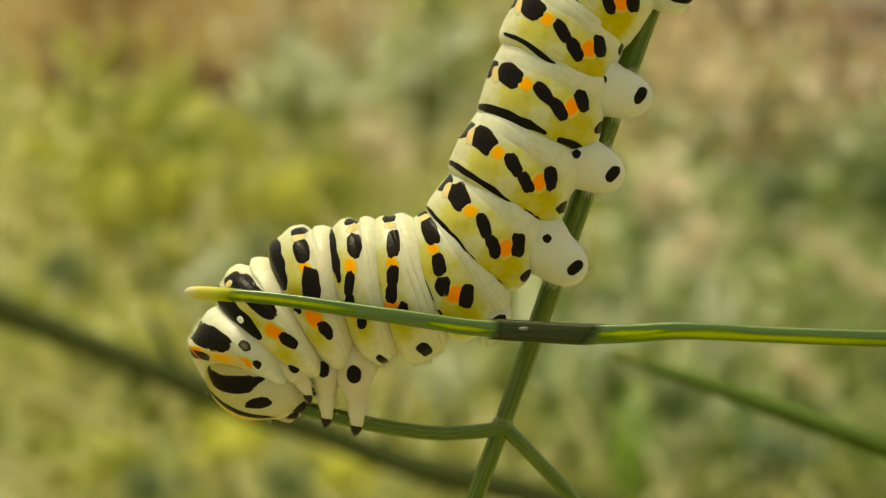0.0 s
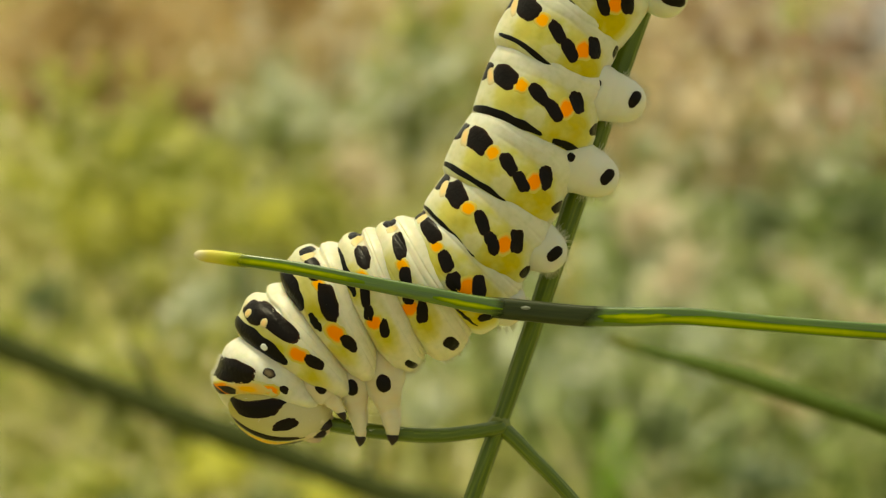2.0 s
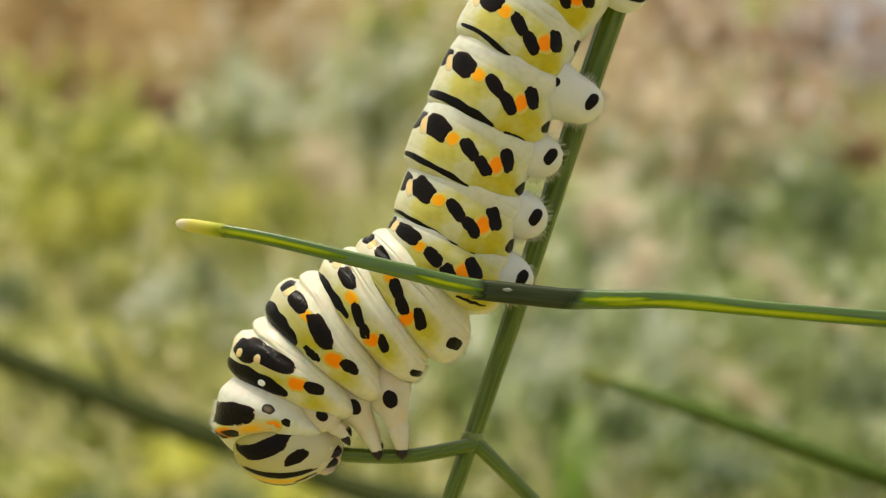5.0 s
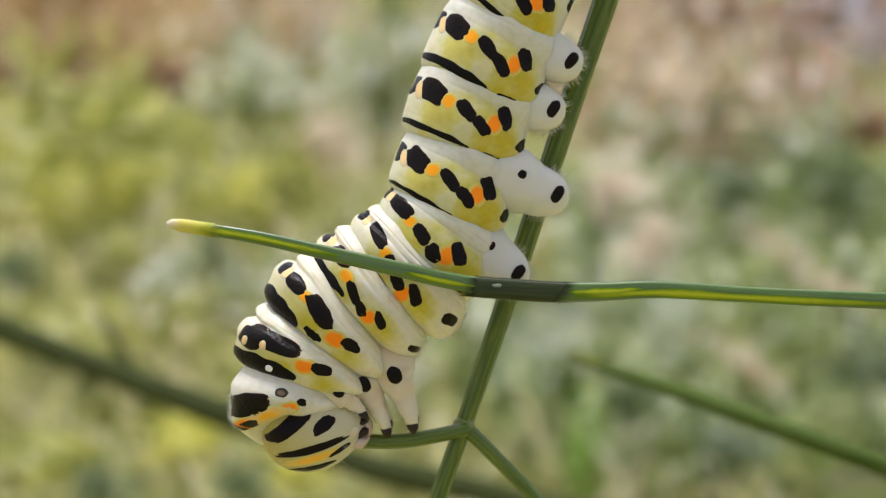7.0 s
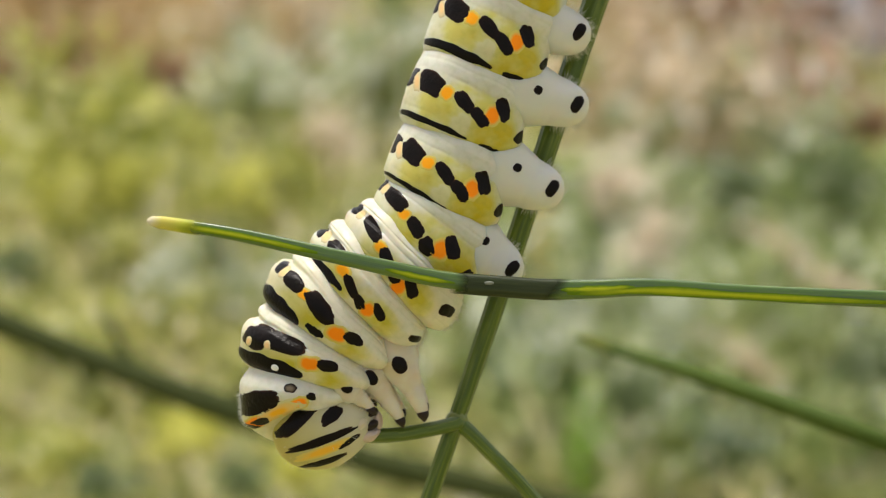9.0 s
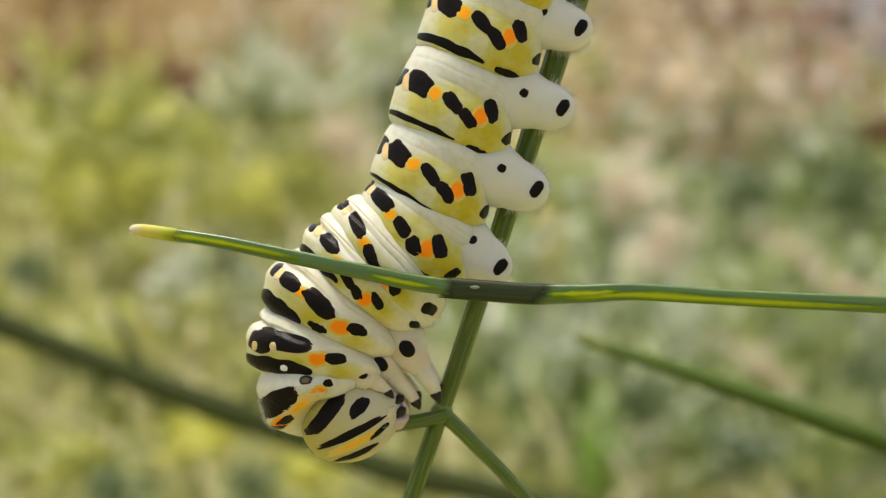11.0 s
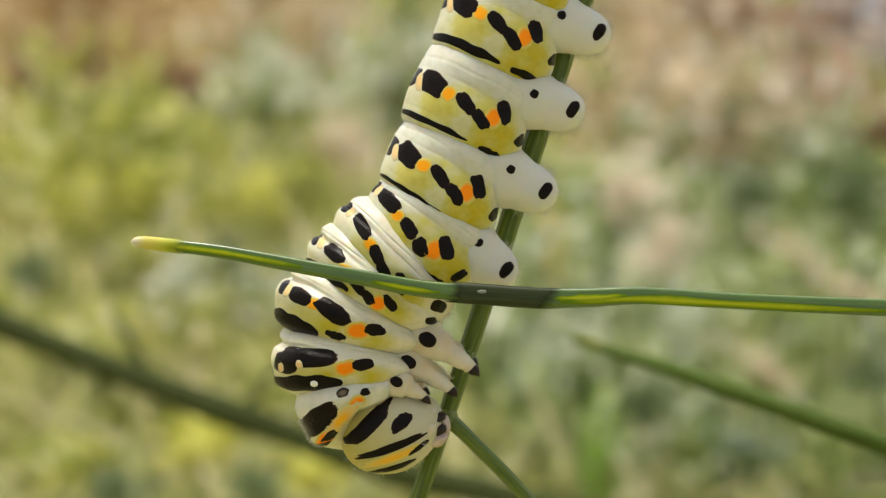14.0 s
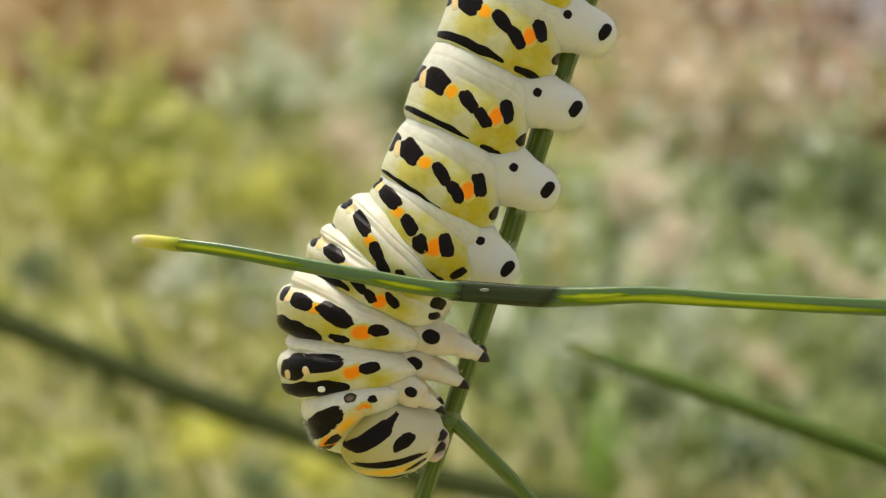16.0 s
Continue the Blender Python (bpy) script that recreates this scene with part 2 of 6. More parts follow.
def spline(points, steps):
    """Smooth points through points (Catmull-Rom)."""
    ps = [Vector(p) for p in points]
    ps = [ps[0] * 2 - ps[1]] + ps + [ps[-1] * 2 - ps[-2]]
    out = []
    for i in range(1, len(ps) - 2):
        a, c, d, e = ps[i - 1:i + 3]
        for s in range(steps):
            t = s / steps
            out.append(0.5 * ((2 * c) + (d - a) * t + (2 * a - 5 * c + 4 * d - e) * t * t + (3 * c - a - 3 * d + e) * t ** 3))
    return out + [ps[-2]]


# ---- the caterpillar ----
AXIS = -100.0  # the body's axis lies this far behind the sharp plane
KNOTS = ((-0.66, 0.45), (-0.61, 0.72), (-0.56, 0.88), (-0.50, 0.965), (-0.43, 0.99), (-0.30, 1.0), (-0.05, 1.005), (0.14, 0.995), (0.36, 0.975), (0.50, 0.95), (0.60, 0.90), (0.74, 0.80), (0.82, 0.70))
RUN = np.linspace(-0.80, 0.96, 353)
_raw = np.interp(RUN, [k[0] for k in KNOTS], [k[1] for k in KNOTS])
_bell = np.exp(-(np.arange(-16, 17) / 7.0) ** 2)
CURVE = np.convolve(np.pad(_raw, 16, "edge"), _bell / _bell.sum(), "valid")


class Ring:
    """One body ring. x runs from back (-) to belly (+), y towards the tail, z to the eye."""

    def __init__(self, middle, half, deep, back, belly, lift_back=0.0, lift_belly=0.0, seed=0, wrinkle=1.0, blunt=False, rolls=0.0, puff=0.045, mound=0.0, flank=0.0, lobe=0.0):
        self.flank, self.lobe = flank, lobe
        self.puff, self.mound = puff, mound
        self.wrinkle, self.blunt, self.rolls = wrinkle, blunt, rolls
        self.middle, self.half, self.deep, self.back, self.belly = middle, half, deep, back, belly
        self.lift_back, self.lift_belly, self.seed = lift_back, lift_belly, seed

    def length(self, a):
        s = (1 - math.cos(a)) / 2
        return self.back + (self.belly - self.back) * s, self.lift_back + (self.lift_belly - self.lift_back) * s

    def rim(self, a, length, lift):
        """The collar's front edge sweeps from the back's far front to a short belly."""
        edge = -109 + 69 * min(1.0, 0.82 * (1 - math.cos(a)))
        return (lift - edge) / (0.66 * length)

    def point(self, a, v, out=0.0):
        r = float(np.interp(v, RUN, CURVE))
        length, lift = self.length(a)
        w = noise.noise(Vector((math.cos(a) * 2.2, v * 2.5 + self.seed * 7.3, math.sin(a) * 2.2)))
        folds = noise.noise(Vector((math.cos(a) * 1.1 + 5, v * 15 + self.seed * 3.1, math.sin(a) * 1.1)))
        if self.blunt and v < 0.1:
            r = max(0.01, 1 - ((0.1 - v) / 0.765) ** 3) ** 0.5
            r += 0.05 * math.exp(-((v + 0.42) / 0.10) ** 2)
        if self.blunt:
            r += 0.055 * math.exp(-((v - 0.17) / 0.13) ** 2) - 0.03 * math.exp(-((v + 0.16) / 0.13) ** 2)
        r *= 1 + 0.024 * w + 0.0009 * self.wrinkle * folds + 0.007 * noise.noise(Vector((math.cos(a) * 5, v * 6 + self.seed * 1.7, math.sin(a) * 5)))
        if self.lobe:
            turn = abs((math.degrees(a) + 180) % 360 - 180)
            r += self.lobe * math.exp(-((turn - 146) / 17) ** 2 - ((v - 0.02) / 0.30) ** 2)
            r -= 0.55 * self.lobe * math.exp(-((turn - 116 - 30 * v) / 9) ** 2 - ((v + 0.05) / 0.4) ** 2)
            r += 0.5 * self.lobe * math.exp(-((turn - 84) / 24) ** 2 - ((v - 0.05) / 0.25) ** 2)
        if self.flank:
            turn = abs((math.degrees(a) + 180) % 360 - 180)
            r += self.flank * math.exp(-((turn - 140) / 36) ** 2 - ((v + 0.25) / 0.20) ** 2)
            r -= 0.5 * self.flank * math.exp(-((turn - 112) / 30) ** 2 - ((v - 0.20) / 0.13) ** 2)
        r *= 1 - self.puff * min(1.6, (abs(v + 0.02) / 0.5) ** 2.2)
        back = max(0.0, math.cos(a) + 0.35) / 1.35
        if self.mound:
            r += self.mound * math.exp(-((abs(math.degrees(a) - 180) - 26) / 34) ** 2 - ((v - 0.36) / 0.27) ** 2)
        r += 0.22 * self.rolls * back * math.cos(4 * math.pi * (v + 0.03))
        r -= self.rolls * back ** 1.5 * math.exp(-((v - 0.22 - 0.06 * w) / 0.055) ** 2)
        for at_v, depth, wide in ((0.19, 0.017, 0.024), (0.345, 0.024, 0.022), (-0.34, 0.008, 0.02)):
            depth *= self.wrinkle
            wander = 0.05 * noise.noise(Vector((math.cos(a) * 1.5, at_v * 9, math.sin(a) * 1.5 + self.seed)))
            r -= depth * math.exp(-((v - at_v - wander) / wide) ** 2) * (0.6 + 0.8 * noise.noise(Vector((math.cos(a) * 2.5 + 9, at_v * 5, math.sin(a) * 2.5 + self.seed))))
        y = v * length * (self.rim(a, length, lift) if self.blunt and v < 0 else 1.0) + lift + 3.0 * noise.noise(Vector((math.cos(a) * 1.7, self.seed * 5.1, math.sin(a) * 1.7)))
        return Vector((self.middle - (self.half * r + out) * math.cos(a), y, (self.deep * r + out) * math.sin(a)))

    def where(self, x, y):
        """The angle and the run of the place that shows at x, y from the front."""
        wide = self.half
        for _ in range(4):
            a = math.acos(max(-0.985, min(0.985, (self.middle - x) / wide)))
            length, lift = self.length(a)
            v = (y - lift) / length
            if self.blunt and v < 0:
                v = max(-0.52, v / self.rim(a, length, lift))
            if abs(math.cos(a)) > 0.15:
                wide = max(0.5 * self.half, (self.middle - self.point(a, v).x) / math.cos(a))
        return a, v

    def on(self, x, y, out=0.0):
        return self.point(*self.where(x, y), out)

    def mesh(self, around=112):
        vs = [-0.66 + 1.48 * i / 110 for i in range(111)]
        rows = [[self.point(2 * math.pi * j / around, v) for j in range(around)] for v in vs]
        def uv(i, j):
            u = 2 * j / around
            return (u if u <= 1 else 2 - u, (vs[i] + 0.5))
        bm = grid([r[::-1] for r in rows], caps=True, uv=lambda i, j: uv(i, around - 1 - j))
        return bm


def spot_mesh(ring, x, y, a, c, turn=0.0, bulge=1.6, seed=0, rough=0.10, square=2.35):
    """A rounded patch of skin at x, y with half axes a, c, lying on the ring."""
    bm = bmesh.new()
    layer = bm.loops.layers.uv.new("UVMap")
    ca, sa = math.cos(radians(turn)), math.sin(radians(turn))
    rings, sides = 8, 40
    levels = []
    for i in range(1, rings + 1):
        rho = i / rings
        row = []
        for k in range(sides):
            t = 2 * math.pi * k / sides
            s = (abs(math.cos(t)) ** square + abs(math.sin(t)) ** square) ** (-1 / square)
            s *= 1 + rough * noise.noise(Vector((math.cos(t) * 1.2 + seed * 3.7, math.sin(t) * 1.2, x * 0.1))) + 0.45 * rough * noise.noise(Vector((math.cos(t) * 3.1, seed * 2.9, math.sin(t) * 3.1)))
            px, py = a * rho * s * math.cos(t), c * rho * s * math.sin(t)
            row.append(bm.verts.new(ring.on(x + px * ca - py * sa, y + px * sa + py * ca, bulge * (1 - rho ** 4) + (0.45 if rho < 0.99 else -0.1)) * U))
        levels.append(row)
    mid = bm.verts.new(ring.on(x, y, bulge + 0.3) * U)
    for k in range(sides):
        bm.faces.new((mid, levels[0][k], levels[0][(k + 1) % sides]))
        for i in range(rings - 1):
            f = bm.faces.new((levels[i][k], levels[i + 1][k], levels[i + 1][(k + 1) % sides], levels[i][(k + 1) % sides]))
            for loop, q in zip(f.loops, (i + 1, i + 2, i + 2, i + 1)):
                loop[layer].uv = (q / rings, k / sides)
    return bm


def band_mesh(ring, x0, x1, y0, y1, wide, seed=0, taper=True):
    """A dark band across the ring along its front fold."""
    n, m = 44, 10
    rows = []
    for i in range(n + 1):
        s = i / n
        x = x0 + (x1 - x0) * s
        w = wide * (1.0 if not taper else min(1.0, 0.35 + 2.5 * min(s + 0.1, 1 - s))) * (1 + 0.45 * noise.noise(Vector((s * 4 + seed * 2.3, 1.7, seed))))
        if s in (0, 1):
            w *= 0.2
        yc = y0 + (y1 - y0) * s + 2.2 * noise.noise(Vector((s * 5, 4.1, seed * 1.9)))
        rows.append([ring.on(x, yc + w * (2 * j / m - 1), 0.7 if 0 < j < m else -0.4) for j in range(m + 1)])
    return grid(rows, closed=False)


cat = thing("caterpillar", BOARD, "plump lime and white caterpillar, black-banded and orange-spotted, on fennel", "caterpillar")
PARTS, RINGS = {}, {}


def ring_part(key, ring, mat, spots, bands):
    ob = part("segment", ring.mesh(), mat, cat)
    PARTS[key], RINGS[key] = ob, ring
    for i, (kind, x, y, a, c, turn) in enumerate(spots):
        name, m, lift = {"k": ("black_spot", BLACK, 0.3), "o": ("orange_spot", ORANGE, 0.02), "g": ("amber_spot", AMBER, 0.02), "y": ("yellow_spot", GOLD, 0.1), "c": ("cream_mark", CREAM, 0.3), "w": ("white_dot", WHITE, 3.0), "p": ("orange_dot", CREAM, 1.4), "e": ("spiracle", SPIRACLE, 2.2)}[kind]
        if kind == "k" and ring.lobe and a < 45:
            a, c = a * 0.97, c * 0.9
        if kind in "og":
            grow = 1.22 if kind == "o" else 1.12
            a, c = a * grow, c * grow
        part(name, spot_mesh(ring, x, y, a, c, turn, lift, i + ring.seed * 11, 0.22, 2.9 if kind == "k" and not ring.lobe else 2.35), m, ob)
    for i, (x0, x1, y0, y1, w) in enumerate(bands):
        part("black_band", band_mesh(ring, x0, x1, y0, y1, w, i + ring.seed), BLACK, ob)
    return ob


ABDOMEN = [("k", -121, 22, 13, 19, -10), ("c", -105, 14, 7, 19, 20), ("k", -81, 18, 26, 20, -24), ("g", -47, 10, 13, 13, 0),
           ("k", -13, 6, 24, 12, -32), ("k", 23, -12, 23, 12, -34), ("o", 43, 0, 14, 17, 0), ("k", 57, 17, 21, 13, -55), ("k", 104, -14, 15, 8, 68)]

ring_part("A8", Ring(-6, 104, 98, 125, 120, 10, 0, 8), SKIN, [s for s in ABDOMEN[:8]], [(-99, 15, -40, -52, 4)])
ring_part("A7", Ring(-8, 109, 102, 130, 130, 14, 2, 7, 0.5, False, 0.0, 0.028, 0.0, 0.12), SKIN, ABDOMEN[:8] + [("k", 98, 39, 9, 12, 20)], [(-104, 15, -42, -52, 5), (45, 84, -54, -56, 4)])
ring_part("A6", Ring(-8, 112, 104, 150, 142, 14, 2, 6, 0.5, False, 0.0, 0.028, 0.10, 0.15), SKIN, ABDOMEN, [(-119, 18, -47, -60, 8), (38, 90, -62, -60, 7)])
ring_part("A5", Ring(-9, 113, 105, 142, 136, 18, 2, 5, 0.5, False, 0.0, 0.028, 0.10, 0.15), SKIN, ABDOMEN, [(-119, 16, -43, -55, 5.5), (38, 84, -58, -58, 5)])
ring_part("A4", Ring(-9, 113, 105, 126, 128, 24, 2, 4, 0.5, False, 0.0, 0.028, 0.10, 0.15), SKIN, ABDOMEN, [(-119, 15, -33, -52, 4.5), (38, 84, -56, -56, 4)])
ring_part("A3", Ring(-15, 117, 106, 104, 118, 32, -4, 3, 0.9, False, 0.0, 0.045, 0.10, 0.13), SKIN,
          [("k", -129, 45, 9, 13, -20), ("c", -119, 41, 6, 12, -15), ("k", -92, 32, 27, 14, -25), ("g", -66, 15, 12, 10, -20), ("k", -37, 4, 21, 13, -35), ("k", -3, -17, 20, 14, -40), ("o", 20, -11, 15, 19, 0), ("k", 37, 2, 21, 14, -48), ("k", 80, -31, 15, 8, 55)],
          [(-119, 5, -14, -46, 3.5), (20, 78, -52, -56, 3)])
ring_part("A2", Ring(-11, 136, 114, 82, 84, 40, 2, 2, 0.9, False, 0.03, 0.06), SKIN_PALE,
          [("k", -136, 55, 8, 12, -20), ("c", -123, 51, 7, 11, -15), ("k", -90, 40, 27, 12, -28), ("g", -60, 23, 13, 11, 0), ("k", -40, 15, 20, 11, -30), ("k", -13, -2, 20, 11, -35), ("o", 6, -14, 14, 16, 0), ("k", 26, -2, 20, 11, -40), ("k", 103, 0, 14, 12, 10)],
          [(-146, -10, 10, -24, 3.5)])
ring_part("A1", Ring(-5, 137, 116, 92, 66, 26, -4, 1, 0.9, False, 0.06, 0.085, 0.0, 0.0, 0.05), SKIN_PALE,
          [("k", -132, 37, 8, 15, -10), ("c", -119, 35, 8, 13, 0), ("k", -86, 28, 26, 14, -12), ("g", -57, 10, 15, 12, 0), ("k", -28, -1, 24, 11, -28), ("k", 2, -14, 16, 10, -30), ("o", 22, -15, 13, 14, 0), ("k", 40, -7, 18, 10, -25), ("k", 120, -6, 12, 8, 20)],
          [(-141, -36, -8, -18, 10)])
ring_part("T3", Ring(-26, 140, 116, 116, 60, 4, -2, 9, 0.7, False, 0.08, 0.14, 0.0, 0.0, 0.075), SKIN_PALE,
          [("k", -152, 11, 9, 16, -8), ("c", -141, 9, 7, 14, -8), ("k", -116, 6, 26, 17, -8), ("g", -86, 2, 12, 10, 0), ("k", -50, 3, 40, 18, -12), ("o", 4, -11, 20, 14, 10), ("k", 30, -1, 20, 12, 10)],
          [(-163, -60, -42, -46, 15), (-50, -10, -36, -32, 7)])
ring_part("T2", Ring(-21, 130, 113, 112, 56, 2, 0, 10, 0.7, False, 0.08, 0.14, 0.0, 0.0, 0.075), SKIN_PALE,
          [("k", -76, 8, 56, 19, 3), ("k", -118, -4, 26, 23, 0), ("p", -91, -5, 7, 9, 20), ("p", -126, -14, 6, 9, 10), ("o", -8, -6, 19, 13, 15), ("k", 20, 3, 21, 12, 10)],
          [(-149, -10, -44, -32, 14)])
part("white_dot", spot_mesh(Ring(-21, 130, 113, 112, 56, 2, 0, 10, 0.7, False, 0.08, 0.14, 0.0, 0.0, 0.075), -62, -37, 7, 6, 0, 2.4, 5), WHITE, PARTS["T2"])
ring_part("T1", Ring(-1, 99, 100, 142, 58, -34, -2, 12, 0.3, True, 0.0, 0.05, 0.0, 0.0, 0.09), SKIN_COLLAR,
          [("k", -66, -38, 55, 23, 26), ("e", -5, 4, 11, 8, 10), ("k", 34, -3, 9, 8, 0), ("y", -20, -44, 52, 17, 36), ("o", 15, -18, 16, 10, 32), ("o", -52, -72, 25, 14, 25), ("k", -46, -69, 17, 9, 25), ("k", -60, -84, 14, 4, 20)],
          [])


COLLAR = Ring(-1, 99, 100, 142, 58, -34, -2, 12, 0.3, True, 0.0, 0.05, 0.0, 0.0, 0.09)


class Dome(Ring):
    """A soft leg: a rounded, tapering lobe from cx, cy along turn."""

    def __init__(self, cx, cy, length, r0, r1, turn, deep=1.0, seed=0, flare=None):
        self.flare = flare
        self.c, self.run, self.r0, self.r1, self.deep, self.seed = Vector((cx, cy, 0)), length, r0, r1, deep, seed
        self.ca, self.sa = math.cos(radians(turn)), math.sin(radians(turn))

    def radius(self, s, a):
        r = self.r0 + (self.r1 - self.r0) * (3 * s * s - 2 * s ** 3)
        if self.flare:
            r = float(np.interp(s * self.run, *self.flare))
        if s > 0.70:
            r *= math.sqrt(max(0.002, 1 - ((s - 0.70) / 0.30) ** 2.5))
        r *= 1 - 0.02 * math.exp(-((s - 0.62) / 0.03) ** 2)
        return r * (1 + 0.08 * noise.noise(Vector((math.cos(a) * 1.4 + self.seed, math.sin(a) * 1.4, s * 3))) + 0.015 * noise.noise(Vector((math.cos(a) * 3 + self.seed, math.sin(a) * 3, s * 14))))

    def place(self, s, a, out=0.0):
        q = self.radius(s, a) + out
        lx, ly = self.run * s + (out if s > 0.85 else 0), (q if q < 60 or not self.flare else 60 + 0.3 * (q - 60)) * math.cos(a)
        return Vector((self.c.x + lx * self.ca - ly * self.sa, self.c.y + lx * self.sa + ly * self.ca, q * math.sin(a) * self.deep))

    def on(self, x, y, out=0.0):
        dx, dy = x - self.c.x, y - self.c.y
        s = max(0.0, min(0.985, (dx * self.ca + dy * self.sa) / self.run))
        ly = -dx * self.sa + dy * self.ca
        a = math.acos(max(-0.96, min(0.96, ly / self.radius(s, math.pi / 2))))
        return self.place(s, a, out)

    def mesh(self, around=48):
        return grid([[self.place(i / 56, 2 * math.pi * k / around) for k in range(around)] for i in range(57)])


class Lobe(Ring):
    """A front surface to lay dots on: a ball of the given half axes."""

    def __init__(self, cx, cy, cz, rx, ry, rz):
        self.c, self.r = Vector((cx, cy, cz)), (rx, ry, rz)

    def on(self, x, y, out=0.0):
        q = ((x - self.c.x) / self.r[0]) ** 2 + ((y - self.c.y) / self.r[1]) ** 2
        return Vector((x, y, self.c.z + self.r[2] * math.sqrt(max(0.02, 1 - q)) + out))


def bristles(count, spread, seed, size=14.0):
    """Short pale hairs; spread gives a root and a way for each of two random numbers."""
    rnd = random.Random(seed)
    bm = bmesh.new()
    for _ in range(count):
        p, d = spread(rnd.random(), rnd.random())
        p, d = Vector(p), Vector(d).normalized()
        d = (d + 0.25 * Vector((rnd.uniform(-1, 1), rnd.uniform(-1, 1), rnd.uniform(-1, 1)))).normalized()
        side = d.cross(Vector((0.3, 0.2, 1))).normalized() * 0.5
        up = d.cross(side).normalized() * 0.5
        tip = bm.verts.new((p + d * size * rnd.uniform(0.6, 1.2)) * U)
        base = [bm.verts.new((p + w) * U) for w in (side, up - side * 0.5, -up - side * 0.5)]
        for k in range(3):
            bm.faces.new((base[k], base[(k + 1) % 3], tip))
    return bm


def collar_hairs(u, v):
    a, w = radians(-14 + 24 * u), -0.50 + 0.5 * v
    p = COLLAR.point(a, w)
    return p, COLLAR.point(a, w, 5.0) - p + Vector((0, -2, 0))


part("bristles", bristles(150, collar_hairs, 31, 9), HAIR, PARTS["T1"])


def belly_hairs(ring):
    def spread(u, v):
        a, w = radians(163 + 20 * u), -0.45 + 0.8 * v
        p = ring.point(a, w)
        return p, ring.point(a, w, 5.0) - p
    return spread


for key in ("T2", "T3", "A1", "A2"):
    part("bristles", bristles(90, belly_hairs(RINGS[key]), len(key) + ord(key[1]), 9), HAIR, PARTS[key])


FLARE = ([float(q) for q in np.linspace(0, 190, 40)], [float(q) for q in np.convolve(np.pad(np.interp(np.linspace(0, 190, 40), (0, 18, 36, 54, 78, 104, 130, 160), (84, 84, 77, 67, 58, 49, 43, 40)), 3, "edge"), np.ones(7) / 7, "valid")])


def proleg(key, px, py, qx, qy):
    """A soft belly leg; its origin sits where its ring's does."""
    turn = math.degrees(math.atan2(qy - py, qx - px)) * 0.6
    lobe = Dome(px - 76, py - 12, qx - px + 99, 66, 38, turn + 3, 0.84, len(PARTS), FLARE)
    ob = part("proleg", lobe.mesh(), FLESH, cat, "white fleshy proleg with two black dots")
    PARTS[key] = ob
    part("black_spot", spot_mesh(lobe, px, py, 8, 8, 0, 0.8, 3), BLACK, ob)
    part("black_spot", spot_mesh(lobe, qx - 2, qy, 10, 17, -12, 0.6, 4), BLACK, ob)
    def spread(u, v):
        q, a = 0.66 + 0.33 * u ** 0.8, math.pi * (0.94 + 1.12 * v)
        p = lobe.place(q, a)
        return p, lobe.place(q, a, 6.0) - p + Vector((lobe.ca, lobe.sa, 0)) * 12 * (q - 0.6)
    part("bristles", bristles(300, spread, len(PARTS), 16), HAIR, ob)
    return ob


proleg("P6", 90, 62, 166, 61)
proleg("P5", 98, 70, 175, 74)
proleg("P4", 100, 66, 175, 58)
proleg("P3", 87, 41, 156, 19)
lobe = Dome(20, 30, 140, 58, 40, -8, 0.9, 9)
tail = part("anal_proleg", lobe.mesh(), FLESH, cat)
PARTS["P10"] = tail
part("black_patch", spot_mesh(lobe, 132, 8, 24, 12, 15, 0.9, 5), BLACK, tail)


def true_leg(key, length, r, spot):
    """A jointed front leg that points along x from its own origin, with a dark claw."""
    pts = [(-70, 6, -18), (-30, 2, -4), (0, 0, 0), (22, 0, 2), (length * 0.5, -1, 2), (length * 0.82, -3, 0), (length, -5, -3)]
    line = spline(pts, 9)
    rr = [r * float(np.interp(p.x, (-70, -20, 6, 22, length * 0.42, length * 0.50, length * 0.56, length * 0.76, length * 0.82, length * 0.86, length), (1.5, 1.5, 1.3, 1.02, 0.76, 0.64, 0.66, 0.50, 0.43, 0.45, 0.31))) for p in line]
    bm = tube(line, rr, 32)
    for v in bm.verts:
        q = 1 + 0.12 * noise.noise(v.co / U * 0.045 + Vector((r, 0, length))) + 0.035 * noise.noise(Vector((v.co.x / U * 0.35, v.co.y / U * 0.06, r)))
        v.co.y, v.co.z = v.co.y * q, v.co.z * q
    ob = part("leg", bm, LEG_SKIN, cat, "cream jointed leg with a dark claw")
    PARTS[key] = ob
    part("claw", tube(spline([(length - 8, -5, -2), (length + 3, -7, 0), (length + 13, -11, -2)], 4), [r * 0.36, r * 0.38, r * 0.38, r * 0.36, r * 0.33, r * 0.27, r * 0.2, r * 0.12, r * 0.04], 12), CLAW, ob)
    def fringe(u, v):
        a = 2 * math.pi * v
        d = Vector((0.25, math.cos(a), math.sin(a)))
        return Vector((length * (0.95 * u - 0.1), 0, 0)) + d * r * (1.1 - 0.6 * u), d
    part("bristles", bristles(60, fringe, len(PARTS), 9), HAIR, ob)
    part("black_spot", spot_mesh(Lobe(-4, 1, 0, r * 1.9, r * 1.5, r * 1.47), 0, 2, *spot, 0, 1.0, 8), BLACK, ob)
    return ob


true_leg("L1", 60, 21, (12, 9))
true_leg("L2", 97, 26, (16, 11))
true_leg("L3", 102, 29, (17, 13))
